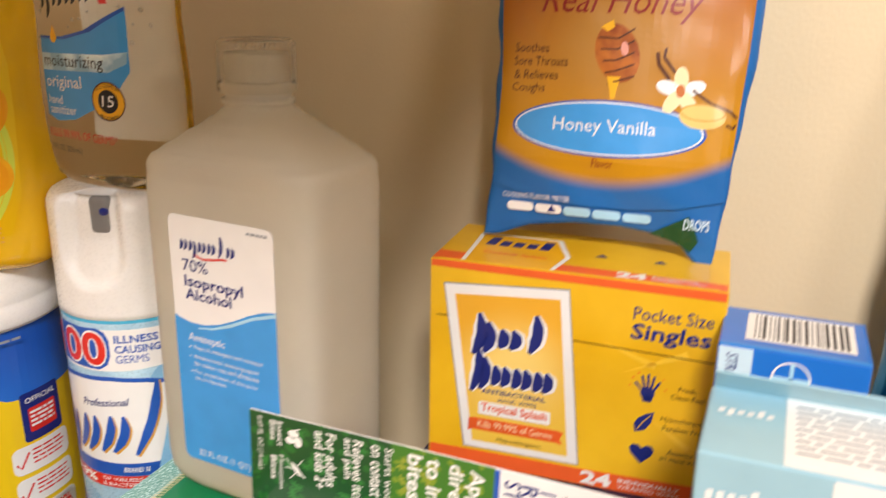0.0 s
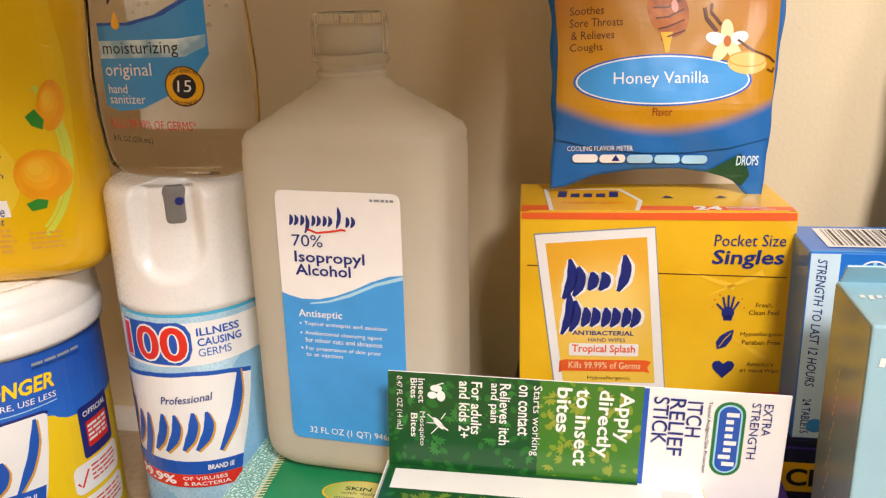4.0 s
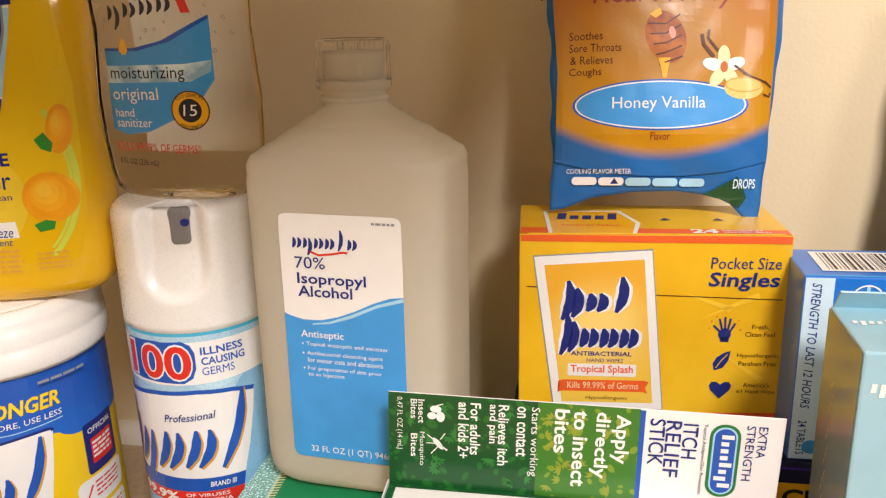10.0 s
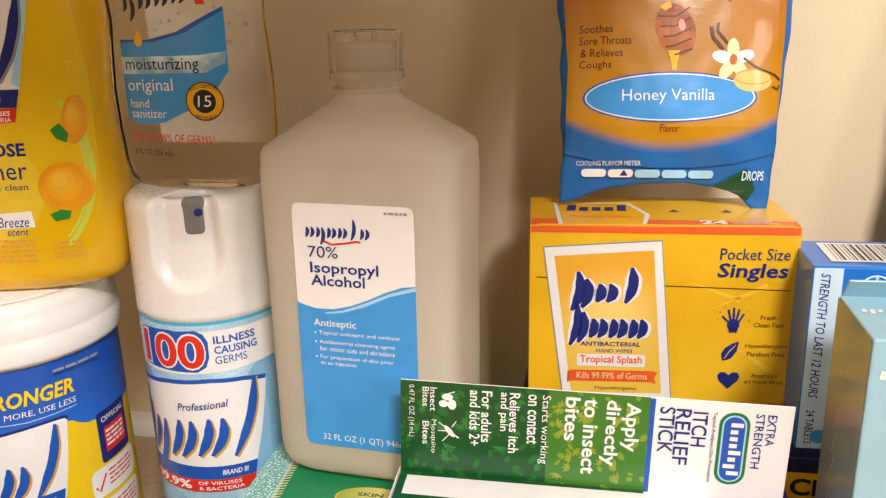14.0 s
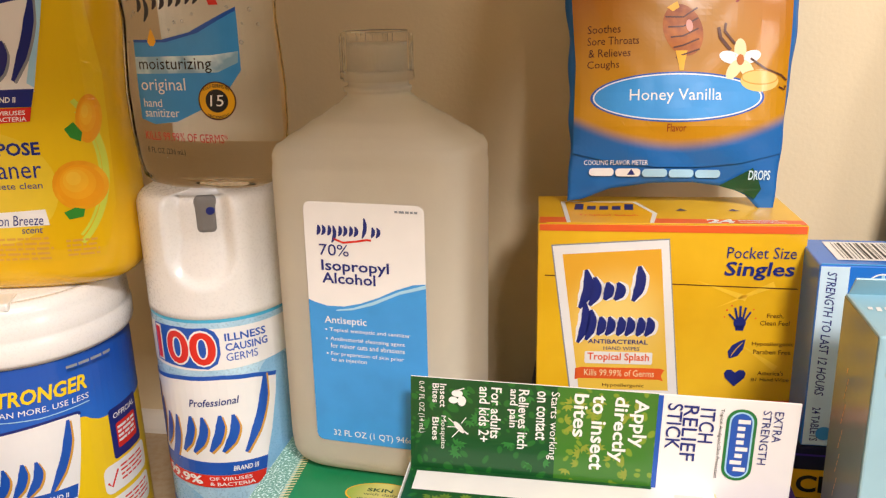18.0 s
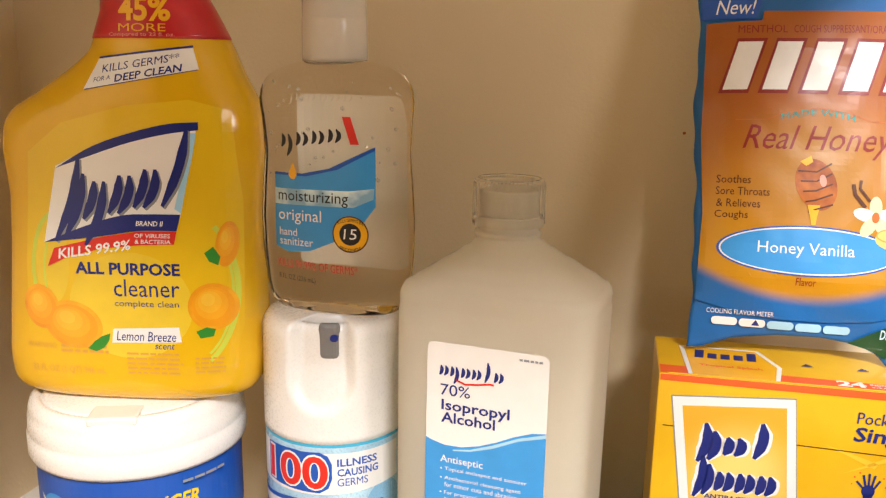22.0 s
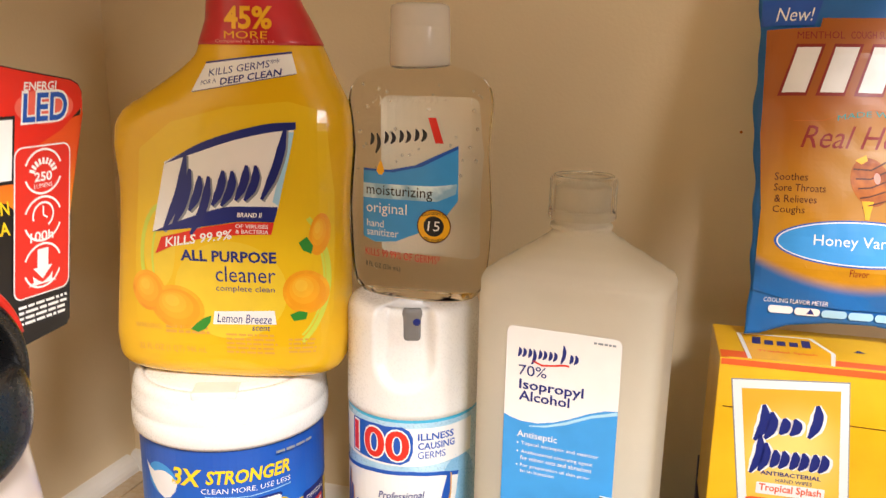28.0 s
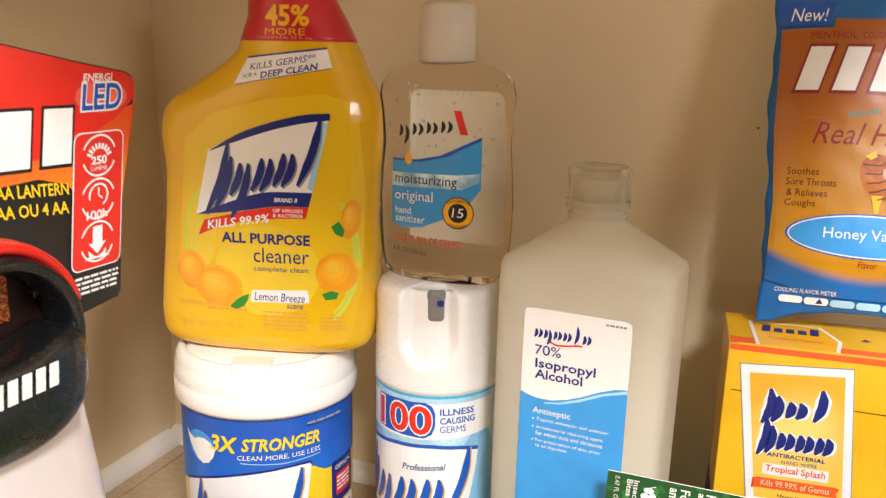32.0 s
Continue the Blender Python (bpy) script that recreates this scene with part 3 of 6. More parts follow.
    printed("lot_code", bars(at(58), 123.5 + z0 - 9.5, at(88), 125.8 + z0 - 9.5, 1, 5), INK["grey"], t, on_drum(0.0535, 15), 0.0003, 4)
    return t


wipes_tub()


def spray_cleaner():
    t = thing("spray_cleaner_bottle", pose(-0.392, 0.268, -0.1585, 0, 0, 12), "glossy yellow all purpose cleaner bottle with lemon label", "bottle")
    tab = [(0, -64, 44, 22, 3), (2, -70, 50, 26, 3.2), (8, -73, 53, 28.5, 3.4), (20, -74, 55, 29, 3.4), (75, -69.5, 55, 27.5, 3), (100, -67.8, 55.5, 27, 3), (122, -69.6, 57.5, 27, 3), (134, -68.0, 57.5, 26.5, 3),
           (142, -62.2, 56.2, 26, 2.8), (148, -51.04, 53.64, 25, 2.7), (154, -42.32, 50.62, 24, 2.6), (160, -33.1, 47.6, 23, 2.5), (168, -23.64, 44.74, 22, 2.4), (186, -17.3, 35.8, 20, 2.2), (194, -16.8, 31.3, 19, 2.1), (206, -13.8, 25.8, 18, 2), (216, -9.8, 19.8, 14, 2), (222, -7.8, 17.8, 12, 2)]
    part("body", bottle(tab, 88, 2, 2), YELPL, t, smooth=True)
    s = on_bottle(tab)
    dz = 9.5

    def q(*pts):
        return poly(*[(u, v + dz) for u, v in pts])
    # red shrink sleeve round the neck
    sl = [r for r in [(173.5, *section(tab, 173.5))] + tab if r[0] >= 173]
    sleeve = [(z, xl - 0.5, xr + 0.5, hd + 0.5, p) for z, xl, xr, hd, p in sl]
    red = part("neck_sleeve", bottle(sleeve, 72, 2, 0), mat("red_shrink_sleeve", "c3202a", 0.3, 0.1, 60, 0.1, 300, coat=0.3), t, "dark red shrink sleeve", smooth=True)
    sr = on_bottle(sleeve)
    printed("sleeve_lettering", words("45%", -2, 181, 22, 192, 0.03) + words("MORE", -2, 169.5 + 7, 20, 180, 0.025), INK["gold"], red, sr, 0.0004, 5, 5)
    printed("sleeve_print", words("Compared to 22 fl. oz.", -7, 174, 24, 176), INK["pink"], red, sr, 0.0004, 5, 5)
    yprint = blend("cleaner_yellow_print", "e6b610", "ecc420", 0.03, 0.09, "Z", 0.22, 0.4)
    label = printed("label", q((-52, 3), (44, 6), (50, 30), (51, 90), (48, 132), (30, 137), (0, 134), (-30, 126), (-48, 112), (-54, 60), (-55, 25)), yprint, t, s, 0.0002, 4, 4, "yellow lemon picture label")
    printed("pale_glow", oval(-2, 40 + dz, 30, 26) + oval(-40, 62 + dz, 9, 22), mat("pale_yellow_print", "ecca34", 0.25, 0.05, coat=0.4), label, s, 0.00025, 4, 4, apart=True)
    printed("green_swirl", arc(-34, 55 + dz, 16, 30, 70, 230, 2.2) + arc(-32, 54 + dz, 12, 26, 80, 220, 1.2) + arc(22, 48 + dz, 26, 40, -60, 50, 2.4) + arc(24, 48 + dz, 22, 36, -60, 45, 1.2), mat("pale_green_print", "cfd84a", 0.3, 0.05, coat=0.3), label, s, 0.0003, 4, 4, apart=True)
    top = printed("claim_panel", q((-19, 141), (34, 150.5), (31.5, 160), (-12, 154.8)), WHITE, label, s, 0.0004, 4, 4)
    printed("claim_rules", stroke([(-12, 155.2 + dz), (31.5, 160.6 + dz)], 0.9) + stroke([(-18.5, 141.0 + dz), (33.5, 150.2 + dz)], 0.35), INK["navy"], top, s, 0.00045, 4, 4)
    printed("claim_lettering", words("KILLS GERMS**", -10, 151.4 + dz, 26, 155.0 + dz, 0.02, 0.1, 0, 5.6) + words("DEEP CLEAN", -4, 147.0 + dz, 27, 150.4 + dz, 0.02, 0.1, 0, 5.2) + words("FOR A", -14, 145.0 + dz, -6, 147.0 + dz, 0, 0.1, 0, 1.4), INK["navy"], top, s, 0.0005, 4, 4)
    panel = [(-34, 106), (-16, 114.5), (2, 120.5), (20, 124.6), (33.5, 126.4), (31, 112), (27, 96), (24, 83), (0, 80), (-20, 76), (-43, 69.5), (-38.5, 88)]
    logo = printed("logo_panel", q(*(flow(*panel[:5]) + panel[5:8] + flow(*panel[7:11])[1:] + panel[11:])), WHITE, label, s, 0.0004, 4, 4)
    printed("panel_arc", q(*(flow((-34, 105), (-16, 115.2), (2, 121.6), (20, 126), (34, 127)) + flow((34, 123.4), (20, 121.6), (2, 117.4), (-16, 111.4), (-34, 105))[:-1])), INK["navy"], logo, s, 0.0005, 4, 4)
    printed("panel_edge", q((33, 122), (31, 112), (27, 96), (24.4, 85), (21.5, 87), (24.5, 98), (28, 112), (30.5, 122)), INK["pale"], logo, s, 0.0005, 4, 4)
    mark = scrawl(-31, 72 + dz, 25, 118 + dz, "Lyxxl", 0.36, 4.3, 15)
    printed("brand_shadow", [([(u + 0.9, v - 0.9) for u, v in vs], fs) for vs, fs in mark], INK["grey"], logo, s, 0.00055, 4, 4, apart=True)
    printed("brand_mark", mark, INK["navy"], logo, s, 0.00065, 4, 4, "navy brand crescent", apart=True)
    printed("blue_bar", q(*(flow((-43, 69.5), (-22, 78), (-4, 83.5), (10, 84.4), (24.2, 84.4)) + flow((22, 76.6), (4, 76.4), (-14, 73.5), (-43, 69.5))[:-1])), INK["navy"], logo, s, 0.0006, 4, 4)
    printed("red_bar", q((-42, 58), (-30, 63.6), (-14, 67.6), (4, 69.6), (20.5, 70.2), (22, 76.4), (4, 76.2), (-14, 73.2), (-38, 67)), INK["red"], logo, s, 0.0006, 4, 4)
    printed("bar_lettering", words("BRAND II", 3, 78.8 + dz, 16, 81.2 + dz, 0.02, 0.2) + words("KILLS 99.9%", -36, 64.6 + dz, 0, 69.6 + dz, 0.02, 0.1, 0, 5.5) + words("OF VIRUSES", 2, 73.2 + dz, 19, 75.2 + dz, 0.01, 0.1) + words("& BACTERIA", 2, 70.4 + dz, 19, 72.4 + dz, 0.01, 0.1), INK["white"], logo, s, 0.0007, 4, 4)
    printed("name_lettering", words("ALL PURPOSE", -28, 55 + dz, 22.6, 61 + dz, 0.03) + words("cleaner", -9.6, 44.6 + dz, 22, 53 + dz, 0.0) + words("complete clean", -9.6, 38.8 + dz, 21.4, 42.8 + dz), INK["navy"], label, s, 0.0004, 4, 4)
    printed("scent_panel", q((-12, 21.6), (22, 22.6), (21, 30), (-11, 28.6)), WHITE, label, s, 0.00035, 4, 4)
    printed("scent_lettering", words("Lemon Breeze", -9.6, 22.8 + dz, 19.4, 27.6 + dz, 0.012, 0.2) + words("scent", 9, 19 + dz, 18.6, 21.6 + dz, 0, 0.2), INK["navy"], label, s, 0.0005, 4, 4)
    lem = mat("lemon_print", "ec951a", 0.25, 0.06, 70, coat=0.4, second="f6b626", split=(0.3, 0.75))
    def lemon(u, v, ru, rv, tilt):
        """A lemon picture that lightens towards its upper side."""
        skin = printed("lemon", oval(u, v + dz, ru, rv, 32, tilt), lem, label, s, 0.0004, 4, 4, "orange-yellow lemon picture")
        for k, tone in enumerate(("f2a31e", "f5ad26", "f7b82f", "f9c43c")):
            g = 0.84 - 0.19 * k
            printed("lemon_light", oval(u - 0.06 * ru * k, v + dz + 0.10 * rv * k, ru * g, rv * g, 28, tilt), mat("lemon_light_print", tone, 0.25, 0.05, 90, coat=0.4), skin, s, 0.00042 + 0.00002 * k, 4, 4)
    for row in ((-47, 38, 9.5, 11, 20), (-31, 30, 15, 11.5, -15), (37, 40, 11.5, 11.5, 20), (44, 70, 5, 11, -8)):
        lemon(*row)
    leaf = q((-24, 18.4), (-20.6, 22), (-17, 24.6), (-12.6, 26.2), (-13.4, 22.6), (-16, 19), (-20, 17)) + q((34, 66), (38, 69), (41, 64), (40, 60), (36, 62)) + q((29, 28), (34, 30), (38, 29), (37, 25.5), (31, 24.6))
    printed("leaf", leaf, INK["leaf"], label, s, 0.00056, 4, 4, apart=True)
    printed("caution_print", words("WARNING:", -56, 19.4 + dz - 2, -40, 22.2 + dz - 2, 0.02) + bars(-38, 15 + dz, -14, 20 + dz, 2, 3) + bars(-5, 5 + dz, 24, 17 + dz, 5, 6, 0.45) + bars(28, 6 + dz, 42, 15 + dz, 4, 7, 0.45) + words("32 FL OZ (1 QT) 946 mL", -54, 4.5 + dz, -16, 9 + dz, 0.01), INK["tan"], label, s, 0.0004, 4, 4)
    return t


spray_cleaner()


# ---- disinfectant can with hand sanitizer on top ----
def spray_can():
    t = thing("disinfectant_spray_can", pose(-0.3058, 0.2920, ZC) @ Matrix.Diagonal((1.06, 1.06, 1, 1)), "pale blue and white disinfectant spray can with white cap", "can")
    r, z0 = 0.0342, 12.0
    part("can_body", turned([(0.0300, 0.0008), (0.0325, 0), (0.0338, 0.0015), (0.0342, 0.004), (0.0342, 0.1465), (0.0335, 0.1475), (0.0300, 0.1480)], 80), mat("steel_rim", "b9bec2", 0.3, 0.05, metal=0.9), t, smooth=True)
    # cap with a scooped front
    n, loops = 180, []
    prof = [(0.0338, 146.6), (0.0347, 147.2), (0.0347, 150)] + [(0.0347 - 0.0004 * k / 32, 150 + 1.5 * k) for k in range(1, 33)] + [(0.0341, 200.5), (0.0333, 202.8), (0.0318, 204.8), (0.0300, 205.8), (0.027, 206.2), (0.0001, 206.6)]
    for rad, z in prof:
        loop = []
        for i in range(n):
            a = 2 * math.pi * i / n
            u = ((math.degrees(a) + 180) % 360 - 180 - 12) * 0.597
            inside = 17.0 - (abs(u) if z > 178 else math.hypot(u, z - 178))
            k = max(0.0, min(1.0, inside / 5.0))
            k = k * k * (3 - 2 * k) * (0.25 + 0.75 * max(0.0, min(1.0, (z - 161) / 24)))
            rr = rad - 0.0074 * k if rad > 0.028 else rad
            loop.append((rr * math.sin(a), -rr * math.cos(a), z / 1000))
        loops.append(loop)
    cap = part("cap", rings(loops), WHITEPL, t, "white plastic cap with scooped front", smooth=True)
    a = math.radians(18)
    slot = part("nozzle_slot", block(-0.0052, -0.0015, 0, 0.0052, 0.006, 0.0190, 0.0034, 4), mat("grey_recess", "7d7a76", 0.5, 0.1), cap, "grey recessed spray slot")
    slot.matrix_basis = pose(0.0262 * math.sin(a), -0.0262 * math.cos(a), 0.1868, 0, 0, 18)
    noz = part("nozzle", turned([(0.0001, 0), (0.0019, 0.0003), (0.0021, 0.0012), (0.0021, 0.003)], 20), INK["navy"], slot, "dark blue spray nozzle")
    noz.matrix_basis = pose(0.0022, -0.0018, 0.0118, -90, 0, 0)
    s = on_drum(r, 21.5)

    def at(deg):
        return (deg - 18) * r * 1000 * math.pi / 180
    wrap = printed("label", poly((at(-150), 5), (at(190), 5), (at(190), 135.5 + z0), (at(-150), 135.5 + z0)), mat("pale_blue_print", "a5d3ec", 0.28, 0.08, 45, coat=0.4, second="c3e4f3", split=(0.35, 0.7), metal=0.1), t, s, 0.0002, 5, label="glossy pale blue wrap label")
    printed("mist_print", oval(at(60), 78 + z0, 16, 34) + oval(at(-40), 25 + z0, 22, 18), mat("mist_blue_print", "8fc4e6", 0.28, 0.08, 60, coat=0.4), wrap, s, 0.00025, 4, apart=True)
    printed("top_line", poly((at(-150), 133.4 + z0), (at(190), 133.4 + z0), (at(190), 135.8 + z0), (at(-150), 135.8 + z0)), INK["cyan"], wrap, s, 0.0003, 5)
    printed("white_band", poly((at(-150), 108 + z0), (at(0), 108.5 + z0), (at(30), 109 + z0), (at(75), 111 + z0), (at(75), 130.5 + z0), (at(-150), 130 + z0)), WHITE, wrap, s, 0.0003, 4)
    num = words("100", at(-43), 111.6 + z0, at(13), 128.8 + z0, 0.02)
    printed("number_shade", poly((at(-46), 110.2 + z0), (at(6), 109.4 + z0), (at(13), 112 + z0), (at(16), 117 + z0), (at(16), 125 + z0), (at(13), 129 + z0), (at(7), 131 + z0), (at(-8), 130.6 + z0), (at(-14), 131 + z0), (at(-30), 130.6 + z0), (at(-46), 130 + z0)), INK["blue"], wrap, s, 0.00035, 4)
    printed("number_rim", words("100", at(-44), 110.6 + z0, at(14), 129.8 + z0, 0.05), INK["white"], wrap, s, 0.00045, 4)
    printed("number", num, INK["red"], wrap, s, 0.0006, 4, label="large red number")
    printed("navy_lettering", words("ILLNESS", at(20), 123.6 + z0, at(52), 127.6 + z0, 0.02) + words("CAUSING", at(20), 118.4 + z0, at(53), 122.4 + z0, 0.02) + words("GERMS", at(20), 113.2 + z0, at(44), 117.2 + z0, 0.02) + words("KILLS", at(-84), 122 + z0, at(-60), 126 + z0, 0.02) + words("OVER", at(-84), 115 + z0, at(-60), 119 + z0, 0.02)
            + words("Disinfectant", at(-62), 18.5 + z0, at(52), 28.5 + z0, 0.02, 0.15, 0, -2) + words("Spray", at(2), 5.5 + z0, at(48), 17 + z0, 0.02, 0.15), INK["blue"], wrap, s, 0.0005, 4)
    panel = [(-92, 58), (-92, 96), (-60, 99.5), (-20, 103), (14, 104), (40, 102.6), (58, 100), (56, 90), (50, 72), (44, 58)]
    logo = printed("logo_panel", poly(*[(at(d), v + z0) for d, v in panel]), WHITE, wrap, s, 0.0004, 4)
    printed("panel_arc", stroke([(at(d), v + z0 + 0.8) for d, v in panel[1:7]], 2.2), INK["blue"], logo, s, 0.00045, 4)
    mark = scrawl(at(-72), 49 + z0, at(48), 101 + z0, "Lyxxl", 0.30, 4.4, 6)
    printed("brand_shadow", [([(u + 0.9, v - 0.9) for u, v in vs], fs) for vs, fs in mark], INK["tan"], logo, s, 0.0005, 4, apart=True)
    printed("brand_mark", mark, INK["blue"], logo, s, 0.0006, 4, label="blue brand crescent", apart=True)
    printed("panel_lettering", words("Professional", at(-14), 89.6 + z0, at(26), 93.6 + z0, 0.01, 0.2, 0, 2), INK["navy"], logo, s, 0.0007, 4)
    printed("blue_bar", poly((at(-92), 51 + z0), (at(42), 51 + z0), (at(44), 58 + z0), (at(-92), 58.6 + z0)), INK["blue"], logo, s, 0.00055, 4)
    printed("red_bar", poly((at(-92), 43.6 + z0), (at(34), 43.8 + z0), (at(40), 46 + z0), (at(42), 50.8 + z0), (at(-92), 50.8 + z0)), INK["red"], logo, s, 0.00055, 4)
    printed("bar_lettering", words("BRAND III", at(16), 53.2 + z0, at(36), 56 + z0, 0.02, 0.2) + words("99.9%", at(-52), 45 + z0, at(-10), 50 + z0, 0.03) + words("OF VIRUSES", at(-4), 47.8 + z0, at(30), 49.8 + z0, 0.01) + words("& BACTERIA", at(-4), 44.8 + z0, at(32), 46.8 + z0, 0.01), INK["white"], logo, s, 0.00065, 4)
    return t


spray_can()


def sanitizer_bottle():
    t = thing("hand_sanitizer_bottle", pose(-0.3020, 0.289, -0.1152, 0, 0, -3), "clear gel hand sanitizer bottle with blue and white label", "bottle")
    tab = [(0, -27, 28, 13, 2.4), (1.5, -31, 31.5, 16, 2.5), (5, -34.5, 35, 19, 2.6), (12, -36.5, 37, 20.5, 2.6), (28, -38, 38.5, 21, 2.7), (46, -38.6, 39, 21, 2.7), (62, -37.5, 38, 20.5, 2.7), (78, -36, 36.8, 20, 2.7), (92, -37, 37.8, 20.5, 2.6),
           (103, -38.6, 39, 20.5, 2.5), (110, -37.4, 38, 19.5, 2.4), (115, -33.5, 34, 18, 2.3), (119, -25, 26, 15.5, 2.2), (121, -16, 17, 13, 2), (124, -13, 14, 12.5, 2)]
    part("body", bottle(tab, 80, 2, 1), GEL, t, smooth=True).visible_shadow = False
    capm = turned([(0.0125, 0.1205), (0.0152, 0.1208), (0.0155, 0.1225), (0.0153, 0.1400), (0.0152, 0.1404), (0.0150, 0.1408), (0.0150, 0.1485), (0.0143, 0.1505), (0.012, 0.1515), (0.0001, 0.1512)], 56)
    part("cap", capm, mat("frosty_white_cap", "efe9dc", 0.25, 0.03, trans=0.45, ior=1.2, coat=0.1), t, "white flip-top cap", smooth=True)
    part("cap_collar", turned([(0.0118, 0.1190), (0.0142, 0.1193), (0.0142, 0.1203), (0.0118, 0.1206)], 48), CLEARCAP, t)
    sb = on_bottle([(z, xl, xr, -hd, p) for z, xl, xr, hd, p in tab])
    printed("back_label", rrect(-27, 18, 24, 104, 4), mat("pale_back_label", "ece4d2", 0.45, 0.03), t, sb, -0.0004, 4, 4, "off-white label on the back of the bottle")
    dz = -3.0
    base = on_bottle(tab)

    def s(u, v, off):
        return base(u + 4.0, v, off)
    blue = printed("label", poly((-27.6, 37 + dz), (-20, 34.6 + dz), (-8, 36 + dz), (6, 42 + dz), (18, 50 + dz), (24, 58.5 + dz), (23.6, 85 + dz), (14, 79.5 + dz), (2, 75 + dz), (-12, 72.4 + dz), (-27.6, 72.4 + dz)), INK["sky"], t, s, 0.0003, 4, 4, "sky-blue wave label")
    printed("label_top", poly((23.6, 86 + dz), (14, 80 + dz), (2, 75.6 + dz), (-12, 72.6 + dz), (-27.6, 72.6 + dz), (-27.6, 71.4 + dz), (-10, 71.4 + dz), (6, 75.2 + dz), (23.6, 84.4 + dz)), INK["blue"], blue, s, 0.0004, 4, 4)
    printed("white_strip", poly((-27.6, 57.5 + dz), (14, 58 + dz), (23, 62 + dz), (23.4, 67 + dz), (12, 65.6 + dz), (-27.6, 65 + dz)), mat("light_sky_print", "9ccbe8", 0.35, 0.2, 50, coat=0.2, second="d4e8f2"), blue, s, 0.0004, 4, 4)
    printed("brand_mark", scrawl(-24, 82 + dz, 9, 97.5 + dz, "yxxx", 0.1, 2.2, 4), INK["black"], t, s, 0.0004, 4, 4, "black brand crescent", apart=True)
    printed("brand_accent", brand(9, 85.6 + dz, 17, 99.5 + dz, "L", -0.3, 0.5), INK["red"], t, s, 0.0004, 4, 4)
    printed("drop", poly((-17, 77.6 + dz), (-15.4, 74 + dz), (-14.8, 71.6 + dz), (-16.2, 69.8 + dz), (-18, 69.8 + dz), (-19.4, 71.6 + dz), (-18.6, 74 + dz)), INK["gold"], blue, s, 0.0005, 4, 4)
    printed("dark_lettering", words("moisturizing", -25.4, 57.8 + dz, 11.5, 64.4 + dz, 0.006), INK["black"], blue, s, 0.0005, 4, 4)
    printed("white_lettering", words("original", -25.4, 48.4 + dz, -2, 55.6 + dz, 0.0) + words("hand", -25, 42.6 + dz, -15, 46.4 + dz) + words("sanitizer", -25, 38 + dz, -6.5, 41.8 + dz), INK["white"], blue, s, 0.0005, 4, 4)
    seal = printed("seal", oval(12.4, 45.4 + dz, 8.6, 8.6), INK["gold"], t, s, 0.0004, 3, 3, "round black and gold seal")
    printed("seal_rim", arc(12.4, 45.4 + dz, 8.4, 8.4, 0, 360, 0.6, 40), INK["brown"], seal, s, 0.0005, 3, 3)
    printed("seal_center", oval(12.4, 45.4 + dz, 5.2, 5.2), INK["black"], seal, s, 0.0005, 3, 3)
    printed("seal_number", words("15", 9.2, 43 + dz, 15.6, 48 + dz, 0.0, 0.1), INK["white"], seal, s, 0.0006, 3, 3)
    printed("seal_lettering", words("KILLS GERMS IN", 6.4, 49.8 + dz, 18.4, 51.4 + dz, 0.01, 0, 0, 0, 1.6) + words("SECONDS", 7.6, 38.4 + dz, 17.4, 40 + dz, 0.01, 0, 0, 0, -1.2), INK["black"], seal, s, 0.0006, 3, 3)
    printed("red_lettering", words("KILLS 99.99% OF GERMS*", -25.4, 27.0 + dz, 16.4, 31.2 + dz, 0.03, 0, 0, -1.5), INK["red"], t, s, 0.0020, 4, 4)
    printed("size_lettering", words("8 FL OZ (236 mL)", -25.4, 20.4 + dz, -5, 23.8 + dz, 0.01, 0, 0, -1), INK["black"], t, s, 0.0020, 4, 4)
    printed("embossed_mark", scrawl(-21, 101, 15, 109.5, "yxxxxx", 0.1, 0.9), CLEARCAP, t, s, 0.0008, 4, 4, apart=True)
    rnd = random.Random(5)
    bm = bmesh.new()
    for _ in range(36):
        u, v = rnd.uniform(-33, 33), rnd.uniform(66, 112)
        bmesh.ops.create_icosphere(bm, subdivisions=1, radius=rnd.uniform(0.0005, 0.0012), matrix=Matrix.Translation(s(u, v, -0.0025)))
    tagged(part("air_bubbles", bm, mat("air_bubble", "ffffff", 0.05, trans=0.9, ior=1.4), t, smooth=True), kind="stuff")
    return t


sanitizer_bottle()


# ---- cartons at the back ----
def flat_front(y=0.0):
    return on_plane((0, y, 0), (1, 0, 0), (0, 0, 1))


def carton(t, w, d, h, material, bevel=0.0007, name="carton"):
    """A folded board box whose front lower left corner is the thing's origin."""
    return part(name, block(0, 0, 0, w, d, h, bevel), material, t)


